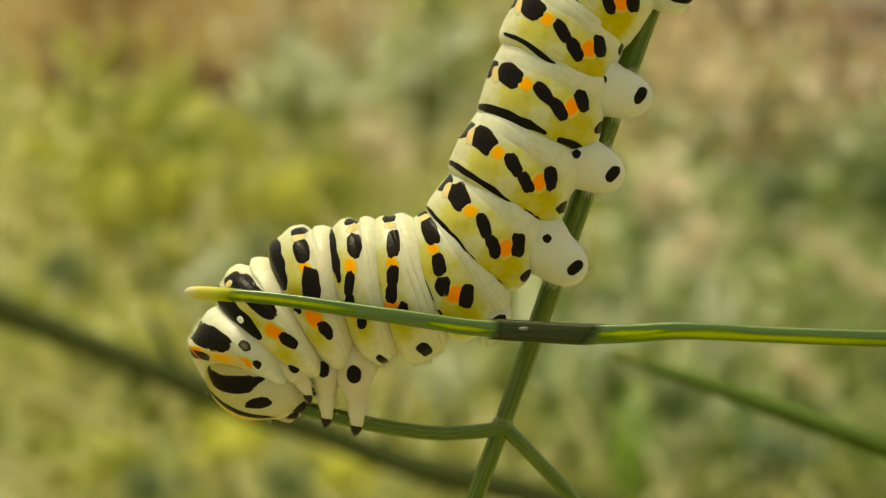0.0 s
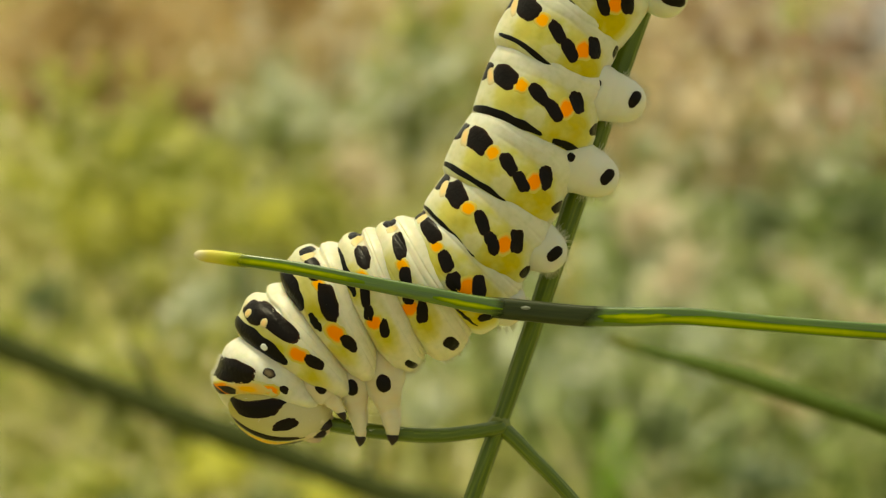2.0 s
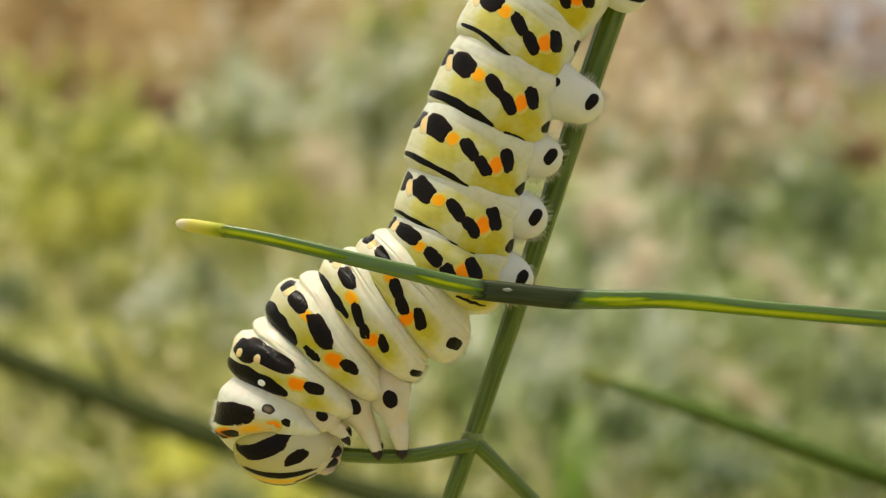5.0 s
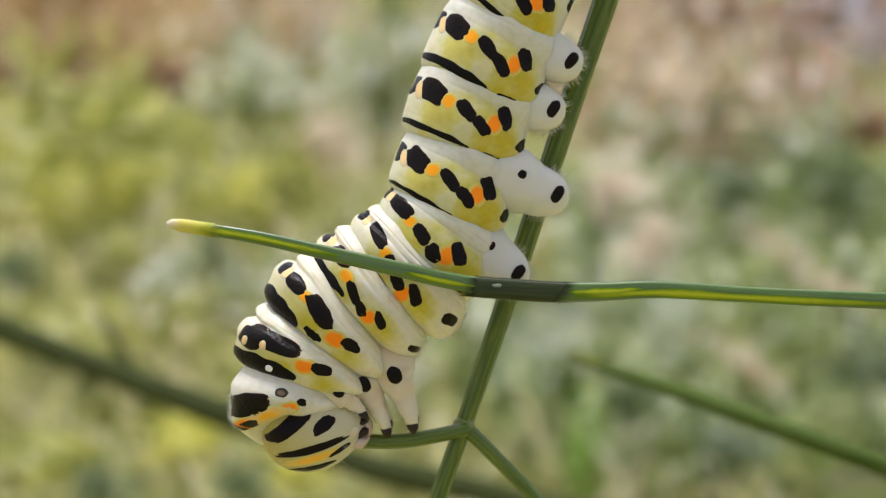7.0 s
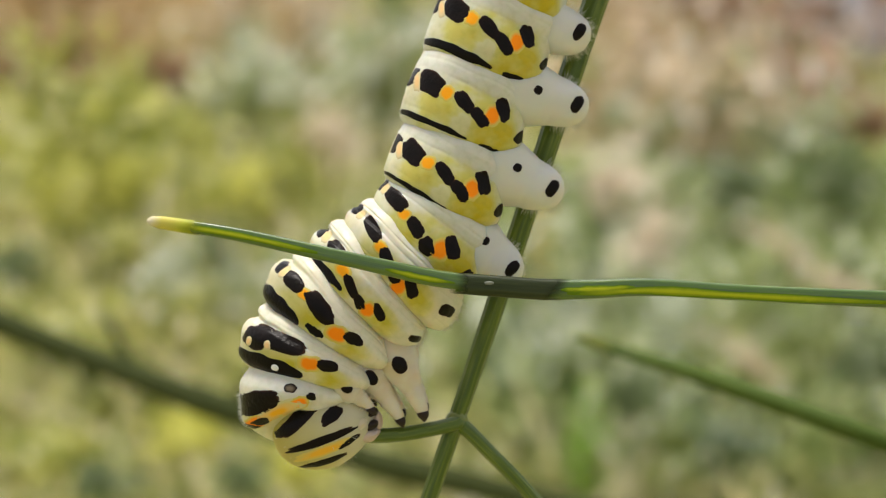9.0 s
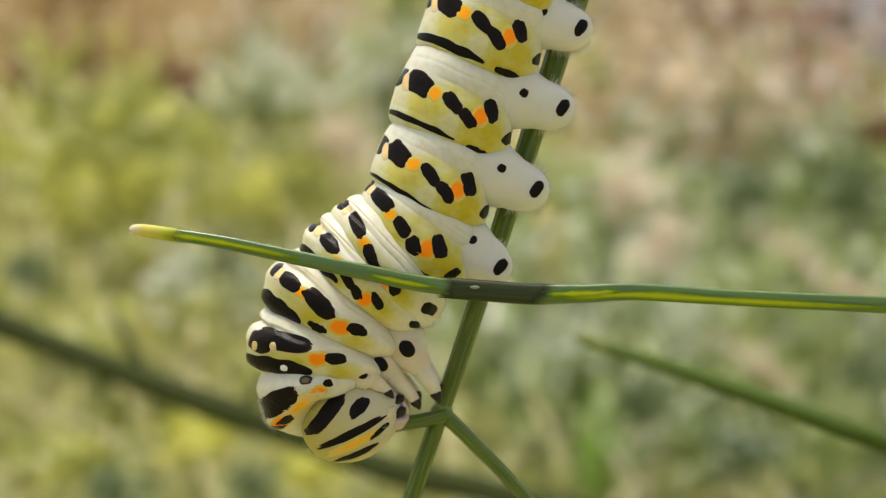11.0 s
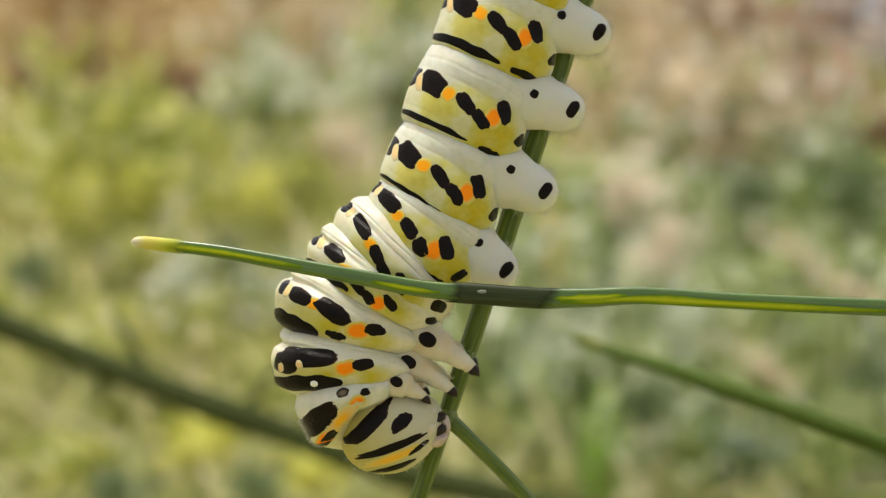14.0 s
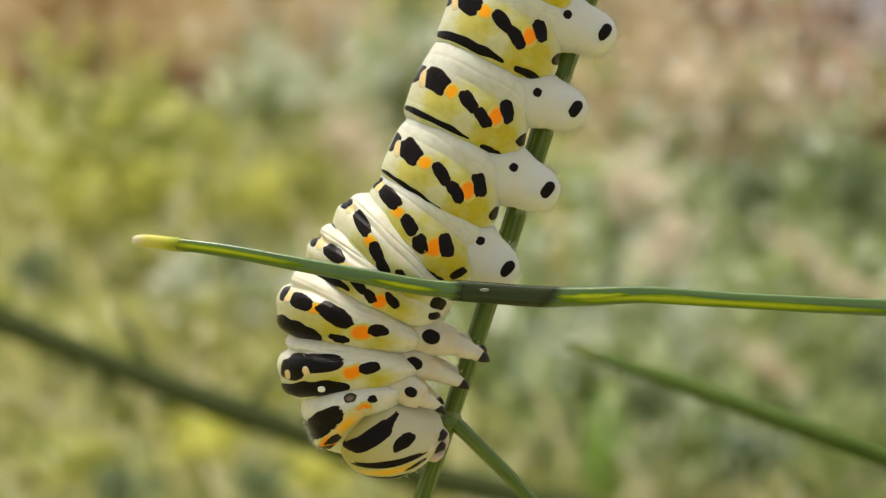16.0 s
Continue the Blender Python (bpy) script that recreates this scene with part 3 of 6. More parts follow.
# the legs of the far side, mostly hidden
for key, like in (("M1", "L1"), ("M2", "L2"), ("M3", "L3")):
    far = PARTS[like].copy()
    scene.collection.objects.link(far)
    for child in PARTS[like].children:
        twin = child.copy()
        scene.collection.objects.link(twin)
        twin.parent = far
    PARTS[key] = far

def head_mesh():
    rows, n = [], 64
    for i in range(41):
        t = math.pi * (0.02 + 0.96 * i / 40)
        x = -math.cos(t)
        row = []
        for k in range(n):
            a = 2 * math.pi * k / n
            r = math.sin(t) ** 0.92 * (1 - 0.16 * max(0, x))
            row.append((8 + x * 97, r * 79 * math.cos(a), r * 79 * math.sin(a)))
        rows.append(row)
    return grid(rows)


class HeadFace(Ring):
    def __init__(self):
        pass

    def on(self, x, y, out=0.0):
        return self.at(x, y, 0, out)

    def at(self, x, y, roll, out):
        q = max(-0.99, min(0.99, (x - 8) / 97))
        r = math.sqrt(1 - q * q) ** 0.92 * (1 - 0.16 * max(0, q))
        c = max(-0.985, min(0.985, y / (79 * r)))
        a = math.acos(c) + radians(roll)
        n = Vector((q * 0.6, math.cos(a), math.sin(a))).normalized()
        return Vector((x, r * 79 * math.cos(a), r * 79 * math.sin(a))) + n * out


class Turned(HeadFace):
    def __init__(self, roll):
        self.roll = roll

    def on(self, x, y, out=0.0):
        return self.at(x, y, self.roll, out)


head = part("head", head_mesh(), FACE, cat, "cream head with black and yellow stripes")
PARTS["H"] = head
for name, m, x, y, a, c, turn, roll in (("black_stripe", BLACK, -22, 39, 58, 13, 24, 0), ("black_stripe", BLACK, 34, 25, 22, 12, 20, 0), ("black_stripe", BLACK, -2, -13, 70, 8, 1, 0),
                                        ("yellow_stripe", YELLOW, -2, -32, 60, 10, 2, 0), ("black_stripe", BLACK, -14, -54, 44, 7, -2, 0), ("black_stripe", BLACK, 44, -34, 24, 6, 10, 0)):
    part(name, spot_mesh(Turned(roll), x, y, a, c, turn, 0.3, int(x + 50), 0.3), m, head)
for i, (x, y, z, a, c, d, m) in enumerate(((95, -3, 20, 18, 9, 15, CLAW), (88, -24, 24, 17, 10, 14, CLAW), (76, -41, 16, 26, 13, 22, LIP), (66, -12, 42, 22, 13, 13, LEG_SKIN), (101, -20, 6, 11, 22, 18, LIP), (84, 13, 30, 13, 6, 7, LEG_SKIN))):
    bm = bmesh.new()
    bmesh.ops.create_uvsphere(bm, u_segments=20, v_segments=12, radius=1)
    for v in bm.verts:
        v.co *= 1 + 0.22 * noise.noise(v.co * 1.7 + Vector((i * 3.1, 0, 0)))
    bmesh.ops.transform(bm, verts=bm.verts, matrix=Matrix.Translation(Vector((x, y, z)) * U) @ Matrix.Diagonal((a * U, c * U, d * U, 1)))
    part("jaw" if m is CLAW else "mouthpart", bm, m, head)


def whiskers(u, v):
    t, a = math.pi * (0.15 + 0.7 * u), 2 * math.pi * v
    d = Vector((-math.cos(t), math.sin(t) * math.cos(a), math.sin(t) * math.sin(a)))
    return Vector((d.x * 97, d.y * 79, d.z * 79)), d


part("bristles", bristles(120, whiskers, 77, 8), HAIR, head)

# ---- the fennel it eats ----
fennel = thing("fennel_stalk", BOARD, "ribbed green fennel stalk with forking side shoots", "plant stalk")
K = 1.053  # the stalk stands this much deeper than the sharp plane
main_line = spline([(-1100, -10250, -2620), (-900, -5500, -1440), (-640, -2800, -760), (-400, -1400, -410), (-250, -760, -250), (-150, -420, -175), (-50 * K, -135 * K, -158), (0, 0, -155), (62 * K, 170 * K, -155), (138 * K, 385 * K, -155), (222 * K, 625 * K, -158), (322 * K, 900 * K, -165), (440, 1250, -175)], 8)
part("stem", tube(main_line, [15.5 + 7.5 * min(1, max(0, i - 56) / 30) for i in range(len(main_line))], 48, 8, 0.05), STALK, fennel)
part("side_shoot", tube(spline([(0, -4, -150), (22, -24, -150), (62, -66, -152), (125, -134, -155), (215, -250, -165), (300, -390, -180)], 6), [14 - 0.1 * i for i in range(31)], 32, 6, 0.05), STALK, fennel)
bm = bmesh.new()
bmesh.ops.create_icosphere(bm, subdivisions=4, radius=1)
for v in bm.verts:
    v.co = Vector((v.co.x * 21, v.co.y * 20, v.co.z * 19)) * (1 + 0.08 * noise.noise(v.co * 2.2)) * U + Vector((0, -3, -153)) * U
part("node", bm, NODE, fennel, "swollen green joint")
PARTS["stalk"] = fennel

arm = thing("eaten_shoot", BOARD, "thin green fennel shoot being eaten from its tip", "plant shoot")
ARM_LINE = spline([(4, -4, -145), (-12, -8, -130), (-107, -13, -108), (-197, -3, -104), (-267, 11, -102), (-330, 26, -100), (-372, 36, -100)], 12)
BITES = []
per = 6
ARM_R = 13.0
for i in range(0, len(ARM_LINE) - 1, per):
    seg = ARM_LINE[max(0, i - 1):i + per + 2]
    centre = sum(seg, Vector()) / len(seg)
    ob = part("shoot_piece", tube([p - centre for p in seg], [ARM_R * (0.95 if q in (0, len(seg) - 1) else 1.0) for q in range(len(seg))], 30, 6, 0.04), STALK, arm)
    BITES.append((ob, centre * 1.035))

# ---- the leaflet in front ----
leaf = thing("fennel_leaflet", BOARD, "long narrow green leaflet with yellow streaks and a dull joint", "leaf")


def blade(line, radii, mats, name):
    return part(name, tube(line, radii, 32, 4, -0.06, 0.62, 90), mats, leaf)


L_LINE = spline([(-600, 69, -4), (-550, 65.5, 0), (-440, 56, 6), (-300, 36, 8), (-180, 18.5, 6), (-90, 6, 3), (60, -3, 2)], 8)
L_RAD = [min(1, (i + 0.4) / 4) * (8.5 + 7.5 * min(1, (i + 1) / 40) ** 0.8) for i in range(len(L_LINE))]
left = blade(L_LINE, L_RAD, LEAF_GREEN, "blade")
R_LINE = spline([(-60, 4, 0), (0, 0, 0), (90, -5, 2), (180, -3, 4), (280, 2, 4), (420, -4, 3), (560, -9, 0), (760, -14, -6)], 8)
right = blade(R_LINE, [17.0 + 2.0 * math.sin(i * 0.11) for i in range(len(R_LINE))], LEAF_GREEN, "blade")


def streak(parent, line, rad, i0, i1, side, wide, mat, name):
    """A narrow coloured streak on the front of a blade, from step i0 to step i1 of its line; side: -1 lower edge, 1 upper edge."""
    rows = []
    for i in range(i0, i1 + 1):
        s = (i - i0) / (i1 - i0)
        w = wide * (math.sin(math.pi * (0.04 + 0.92 * s)) ** 0.6) * (1 + 0.5 * noise.noise(Vector((s * 6, wide, side * 3.0))))
        row = []
        for q in (-1, -0.75, -0.5, -0.25, 0, 0.25, 0.5, 0.75, 1):
            h = max(-0.95, min(0.95, side * 0.6 + q * w))
            r = rad[i] * 1.10
            row.append(line[i] + Vector((0, h * r, 0.62 * r * math.sqrt(1 - h * h) + 0.5 - 0.4 * abs(q))))
        rows.append(row)
    return part(name, grid(rows, closed=False, uv=lambda i, j: (max(abs(j - 4) / 4, abs(2 * i / (len(rows) - 1) - 1) ** 2), i / 9)), mat, parent)


R_RAD = [17.0 + 2.0 * math.sin(i * 0.11) for i in range(len(R_LINE))]
streak(left, L_LINE, L_RAD, 4, 24, -0.1, 0.45, LEAF_STREAK, "yellow_streak")
streak(left, L_LINE, L_RAD, 32, 42, -0.3, 0.35, LEAF_STREAK, "yellow_streak")
streak(right, R_LINE, R_RAD, 19, 30, 0.0, 0.34, LEAF_STREAK, "yellow_streak")
streak(right, R_LINE, R_RAD, 20, 56, -0.5, 0.46, LEAF_STREAK, "yellow_streak")
part("tip", tube([p + Vector((-5, 0.3, 0)) for p in L_LINE[:15]], [2.5, 7.5] + [max(9.6, q + 1.2) for q in L_RAD[2:15]], 20, 0, 0, 0.74), LEAF_TIP, left, "pale dry tip")
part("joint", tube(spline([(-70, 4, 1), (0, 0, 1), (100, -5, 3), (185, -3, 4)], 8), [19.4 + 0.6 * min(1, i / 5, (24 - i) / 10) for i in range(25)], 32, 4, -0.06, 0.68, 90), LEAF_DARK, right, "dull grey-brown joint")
bm = bmesh.new()
bmesh.ops.create_icosphere(bm, subdivisions=2, radius=1)
for v in bm.verts:
    v.co = (Vector((v.co.x * 9, v.co.y * 3.5, v.co.z * 2)) * (1 + 0.3 * noise.noise(v.co * 2.1)) + Vector((-2, 5, 13.2))) * U
part("fleck", bm, FLECK, right, "pale fleck on the joint")
PARTS["leaf_left"], PARTS["leaf_right"] = left, right

# ---- twigs behind, out of focus ----
def behind(x, y, back):
    """A place back units behind the sharp plane that shows at x, y."""
    k = 1 + back * U / REACH
    return Vector((x * k, y * k, -back))


twig = thing("dark_twig", BOARD, "dark green twig far behind the stalk", "twig")
pts = spline([behind(x, y, z) for x, y, z in ((-1000, -50, 9000), (-784, -140, 9000), (-480, -258, 9000), (-340, -308, 9000), (-130, -385, 9100), (80, -432, 9200), (400, -520, 9300), (480, -640, 9400), (520, -860, 9500), (530, -1300, 9700), (540, -2500, 10000))], 8)
part("stem", tube(pts, [108.0 + 9 * math.sin(0.4 * i) for i in range(len(pts))], 16), TWIG, twig)
for i, (dx, dy) in ((14, (-300, 520)), (22, (260, 420)), (30, (120, 600))):
    p = pts[i]
    part("side_shoot", tube(spline([p, p + Vector((dx * 0.4, dy * 0.5, -40)), p + Vector((dx, dy, -160))], 5), [46, 44, 42, 40, 38, 36, 33, 30, 27, 22, 14], 10), TWIG, twig)
twig2 = thing("pale_twig", BOARD, "slim green twig behind the leaflet", "twig")
pts = spline([behind(x, y, z) for x, y, z in ((18, -14, 2700), (88, -34, 2400), (190, -58, 2000), (370, -116, 1700), (540, -177, 1600), (720, -252, 1600), (880, -375, 1650), (1010, -640, 1800), (1060, -1260, 2100), (1110, -2560, 2600), (1160, -5460, 3700))], 8)
part("stem", tube(pts, [13 + 15 * min(1, i / 18) for i in range(len(pts))], 16), TWIG_LIGHT, twig2)
part("tip", tube([p + Vector((-6, 3, 0)) for p in pts[:7]], [6, 14, 18, 18, 17, 15, 14], 14), TWIG_TIP, twig2, "yellowish swollen twig tip")
PARTS["twig"] = twig2

# ---- the meadow ----
GROUND, nodes, links, b = matter("meadow_floor", (0.2, 0.2, 0.08), 0.95, 0.1)
n1, n2 = noise_node(nodes, links, 1.3, 4), noise_node(nodes, links, 11, 5)
r1 = ramp(nodes, [(0.3, (0.24, 0.27, 0.05)), (0.46, (0.40, 0.39, 0.13)), (0.6, (0.54, 0.45, 0.25)), (0.75, (0.66, 0.57, 0.43))])
links.new(n1.outputs[0], r1.inputs[0])
r2 = ramp(nodes, [(0.3, (0.55, 0.55, 0.5)), (0.7, (1, 1, 1))])
links.new(n2.outputs[0], r2.inputs[0])
links.new(mix(nodes, links, 1.0, r1.outputs[0], r2.outputs[0], "MULTIPLY"), b.inputs["Base Color"])
bm = bmesh.new()
xs = sorted({-300, -60, -12, 12, 60, 300} | {i * 0.25 for i in range(-16, 17)})
ys = sorted({-300, -60, -8, 12, 40, 120, 400} | {i * 0.25 for i in range(-4, 33)})
vs = [[bm.verts.new((x, y, 0.03 * noise.noise(Vector((x * 0.9, y * 0.9, 0))))) for x in xs] for y in ys]
for i in range(len(ys) - 1):
    for j in range(len(xs) - 1):
        bm.faces.new((vs[i][j], vs[i][j + 1], vs[i + 1][j + 1], vs[i + 1][j]))
tagged(new("ground", finish("ground", bm, GROUND)), "dry meadow soil with patches of green and straw", "ground", kind="structure")


def foliage(name, stops, clear=0.5):
    """Thin leaves that let some light through; each leaf has a tone of its own."""
    mat, nodes, links, b = matter(name, stops[0][1], 0.45, 0.5)
    g = nodes.new("ShaderNodeNewGeometry")
    r = ramp(nodes, stops)
    links.new(g.outputs["Random Per Island"], r.inputs[0])
    links.new(r.outputs[0], b.inputs["Base Color"])
    thin, both = nodes.new("ShaderNodeBsdfTranslucent"), nodes.new("ShaderNodeMixShader")
    links.new(r.outputs[0], thin.inputs["Color"])
    both.inputs[0].default_value = clear
    links.new(b.outputs[0], both.inputs[1]), links.new(thin.outputs[0], both.inputs[2])
    links.new(both.outputs[0], nodes["Material Output"].inputs["Surface"])
    return mat


def blades(name, count, place, tall, mat, label, seed, wide=0.006):
    """Bent grass blades on the ground."""
    rnd = random.Random(seed)
    bm = bmesh.new()
    for _ in range(count):
        x, y = place(rnd)
        h, az, lean = tall * rnd.uniform(0.4, 1.2), rnd.uniform(0, 6.28), rnd.uniform(0.2, 1.4)
        d = Vector((math.cos(az), math.sin(az), 0))
        s = Vector((-d.y, d.x, 0)) * wide * rnd.uniform(0.5, 1.3)
        p = Vector((x, y, -0.02))
        q = p + Vector((0, 0, h * 0.6)) + d * h * lean * 0.3
        e = p + Vector((0, 0, h * 0.9)) + d * h * lean
        a1, a2, b1, b2, c1 = (bm.verts.new(w) for w in (p - s, p + s, q - s * 0.8, q + s * 0.8, e))
        bm.faces.new((a1, a2, b2, b1))
        bm.faces.new((b1, b2, c1))
    return tagged(new(name, finish(name, bm, mat, False)), label, "grass", kind="stuff")


def patch(px, py, rx, ry):
    def place(rnd):
        while True:
            a, c = rnd.uniform(-1, 1), rnd.uniform(-1, 1)
            if a * a + c * c < 1:
                return px + a * rx, py + c * ry
    return place


def field(rnd):
    y = 1.0 + 6.5 * rnd.random() ** 1.6
    return rnd.uniform(-1, 1) * (0.25 + y * 0.42), y


def around(rnd):
    return rnd.gauss(0, 2.4), rnd.gauss(2.0, 2.6)


def bush(name, x, y, tall, wide, count, leaf_size, mats, label, category, seed):
    """A loose plant: a few bare stems and a crown of many small leaves in clumps."""
    rnd = random.Random(seed)
    ob = thing(name, pose(x, y, -0.01), label, category, "plants in the meadow")
    tops = []
    for k in range(7):
        az, out = rnd.uniform(0, 6.28), rnd.uniform(0.2, 1.0) * wide * 0.7
        top = Vector((math.cos(az) * out, math.sin(az) * out, tall * rnd.uniform(0.6, 1.0)))
        tops.append(top)
        line = spline([(0, 0, 0), tuple(top * 0.5 + Vector((0, 0, tall * 0.12))), tuple(top)], 4)
        part("stem", tube([p / U for p in line], [0.004 / U * (1 - 0.07 * i) for i in range(len(line))], 6), STALK, ob)
    bm = bmesh.new()
    clumps = [t * rnd.uniform(0.35, 1.05) + Vector((rnd.gauss(0, wide * 0.2), rnd.gauss(0, wide * 0.2), rnd.gauss(0, tall * 0.1))) for t in tops for _ in range(5)]
    for _ in range(count):
        c = rnd.choice(clumps)
        p = c + Vector((rnd.gauss(0, wide * 0.11), rnd.gauss(0, wide * 0.11), rnd.gauss(0, tall * 0.07)))
        p.z = max(0.01, p.z)
        d = Vector((rnd.gauss(0, 1), rnd.gauss(0, 1), rnd.gauss(0.2, 0.7))).normalized()
        s = d.cross(Vector((rnd.gauss(0, 1), rnd.gauss(0, 1), rnd.gauss(0, 1)))).normalized()
        n = leaf_size * rnd.uniform(0.5, 1.4)
        vs = [bm.verts.new(w) for w in (p, p + d * n * 0.5 + s * n * 0.2, p + d * n, p + d * n * 0.5 - s * n * 0.2)]
        bm.faces.new(vs)
    crown = new("crown", finish("crown", bm, mats, False))
    crown.parent = ob
    return ob


# Near-white last tones, as in LIME and SILVER, put leaf glints into the colour.
GRASS = foliage("meadow_grass", [(0.0, (0.17, 0.21, 0.035)), (0.4, (0.38, 0.40, 0.10)), (0.72, (0.60, 0.56, 0.21)), (0.88, (0.7, 0.62, 0.31)), (1.0, (0.97, 0.92, 0.75))])
# DUSK: blue-green leaves, with the shadow at lower right painted into their colour.
DUSK = foliage("shadowed_green", [(0.0, (0.06, 0.10, 0.03)), (0.6, (0.15, 0.21, 0.08)), (0.9, (0.31, 0.36, 0.19)), (1.0, (0.6, 0.66, 0.5))])
LIME = foliage("lime_fronds", [(0.0, (0.23, 0.27, 0.03)), (0.6, (0.47, 0.47, 0.09)), (0.85, (0.72, 0.70, 0.20)), (1.0, (0.97, 0.95, 0.6))])
STRAW = foliage("straw", [(0.0, (0.42, 0.28, 0.10)), (0.6, (0.54, 0.38, 0.16)), (1.0, (0.7, 0.56, 0.34))])
RUST = foliage("dry_stems", [(0.0, (0.32, 0.17, 0.09)), (0.5, (0.50, 0.34, 0.23)), (1.0, (0.76, 0.70, 0.62))])
DEEP = foliage("deep_green", [(0.0, (0.14, 0.20, 0.04)), (0.6, (0.33, 0.40, 0.11)), (0.85, (0.66, 0.68, 0.34)), (1.0, (0.92, 0.95, 0.8))])
SILVER = foliage("silver_green", [(0.0, (0.24, 0.31, 0.12)), (0.6, (0.50, 0.54, 0.29)), (0.78, (0.9, 0.9, 0.76)), (1.0, (0.98, 0.98, 0.95))])
PALE = foliage("bleached_stems", [(0.0, (0.42, 0.33, 0.16)), (0.5, (0.62, 0.49, 0.28)), (0.8, (0.82, 0.70, 0.50)), (1.0, (0.95, 0.92, 0.82))])
blades("meadow_grass", 15000, field, 0.11, GRASS, "green and straw meadow grass, blurred by distance", 1, 0.005)
blades("meadow_grass", 32000, around, 0.10, GRASS, "green and straw meadow grass all round", 2, 0.005)
blades("straw_tufts", 1500, patch(-0.8, 4.6, 0.8, 1.2), 0.18, STRAW, "ochre straw tufts", 3, 0.01)
blades("green_tufts", 4200, patch(0.30, 1.65, 0.36, 0.6), 0.12, DEEP, "deep green grass tufts", 5, 0.008)
bush("meadow_plant", -0.36, 1.75, 0.22, 0.16, 300, 0.034, LIME, "bright lime fennel plant out of focus", "plant", 40)
bush("meadow_plant", -0.46, 2.2, 0.26, 0.2, 360, 0.040, LIME, "bright lime fennel plant out of focus", "plant", 41)
bush("meadow_plant", -0.22, 2.0, 0.16, 0.14, 200, 0.034, LIME, "bright lime fennel plant out of focus", "plant", 42)
bush("meadow_plant", -0.28, 1.35, 0.12, 0.14, 260, 0.026, LIME, "low lime fennel plant out of focus", "plant", 43)
bush("meadow_plant", -0.12, 1.26, 0.09, 0.12, 220, 0.022, LIME, "low lime fennel plant out of focus", "plant", 44)
bush("meadow_plant", -0.10, 2.6, 0.28, 0.2, 220, 0.042, SILVER, "pale silvery green plant out of focus", "plant", 45)
bush("meadow_plant", 0.05, 3.2, 0.34, 0.26, 260, 0.05, PALE, "bleached dry plant out of focus", "plant", 46)
bush("meadow_plant", -0.05, 3.0, 0.3, 0.2, 200, 0.05, LIME, "bright lime fennel plant out of focus", "plant", 47)
bush("meadow_plant", -0.92, 4.0, 0.32, 0.34, 420, 0.055, STRAW, "dry ochre plant out of focus", "plant", 48)
bush("meadow_plant", -0.55, 4.4, 0.32, 0.34, 420, 0.055, STRAW, "dry ochre plant out of focus", "plant", 49)
bush("meadow_plant", 0.52, 2.7, 0.30, 0.2, 260, 0.046, RUST, "rusty dry plant with bleached leaves", "plant", 50)
bush("meadow_plant", 0.50, 3.3, 0.34, 0.22, 260, 0.055, RUST, "rusty dry plant with bleached leaves", "plant", 51)
bush("meadow_plant", 0.72, 3.1, 0.30, 0.2, 260, 0.050, RUST, "rusty dry plant with bleached leaves", "plant", 52)
bush("meadow_plant", 0.36, 2.2, 0.24, 0.16, 260, 0.038, PALE, "bleached dry plant out of focus", "plant", 53)
bush("meadow_plant", 0.20, 1.9, 0.14, 0.14, 260, 0.032, DEEP, "deep green plant out of focus", "plant", 54)
bush("meadow_plant", 0.46, 1.9, 0.18, 0.16, 300, 0.032, DEEP, "deep green plant out of focus", "plant", 55)
bush("meadow_plant", 0.24, 1.4, 0.10, 0.14, 280, 0.024, DEEP, "deep green plant out of focus", "plant", 56)
bush("meadow_plant", -0.32, 3.3, 0.26, 0.24, 300, 0.05, PALE, "bleached dry plant out of focus", "plant", 57)
bush("meadow_plant", -0.10, 3.7, 0.30, 0.24, 300, 0.055, PALE, "bleached dry plant out of focus", "plant", 58)
bush("meadow_plant", 0.36, 3.6, 0.30, 0.22, 300, 0.055, PALE, "bleached dry plant out of focus", "plant", 59)
bush("meadow_plant", 0.58, 4.0, 0.30, 0.24, 300, 0.06, PALE, "bleached dry plant out of focus", "plant", 60)
bush("meadow_plant", 0.30, 2.2, 0.16, 0.14, 160, 0.036, SILVER, "pale silvery green plant out of focus", "plant", 61)
bush("meadow_plant", 0.11, 1.20, 0.06, 0.11, 300, 0.018, DUSK, "dusky green plant with shadow put into its colour, out of focus", "plant", 62)
bush("meadow_plant", 0.20, 1.27, 0.07, 0.12, 300, 0.020, DUSK, "dusky green plant with shadow put into its colour, out of focus", "plant", 63)
bush("meadow_plant", 0.10, 1.42, 0.08, 0.12, 300, 0.022, DUSK, "dusky green plant with shadow put into its colour, out of focus", "plant", 64)
bush("meadow_plant", 0.07, 1.32, 0.08, 0.12, 260, 0.020, DUSK, "dusky green plant with shadow put into its colour, out of focus", "plant", 65)
bush("meadow_plant", 0.15, 1.50, 0.10, 0.13, 260, 0.024, DUSK, "dusky green plant with shadow put into its colour, out of focus", "plant", 66)
bush("meadow_plant", 0.03, 1.60, 0.10, 0.13, 220, 0.026, DEEP, "deep green plant out of focus", "plant", 67)
bush("meadow_plant", 0.36, 1.5, 0.12, 0.12, 240, 0.026, DEEP, "deep green plant out of focus", "plant", 68)
bush("meadow_plant", 0.26, 2.5, 0.2, 0.2, 300, 0.04, PALE, "bleached dry plant out of focus", "plant", 69)
bush("meadow_plant", 0.40, 2.9, 0.24, 0.2, 300, 0.045, PALE, "bleached dry plant out of focus", "plant", 70)
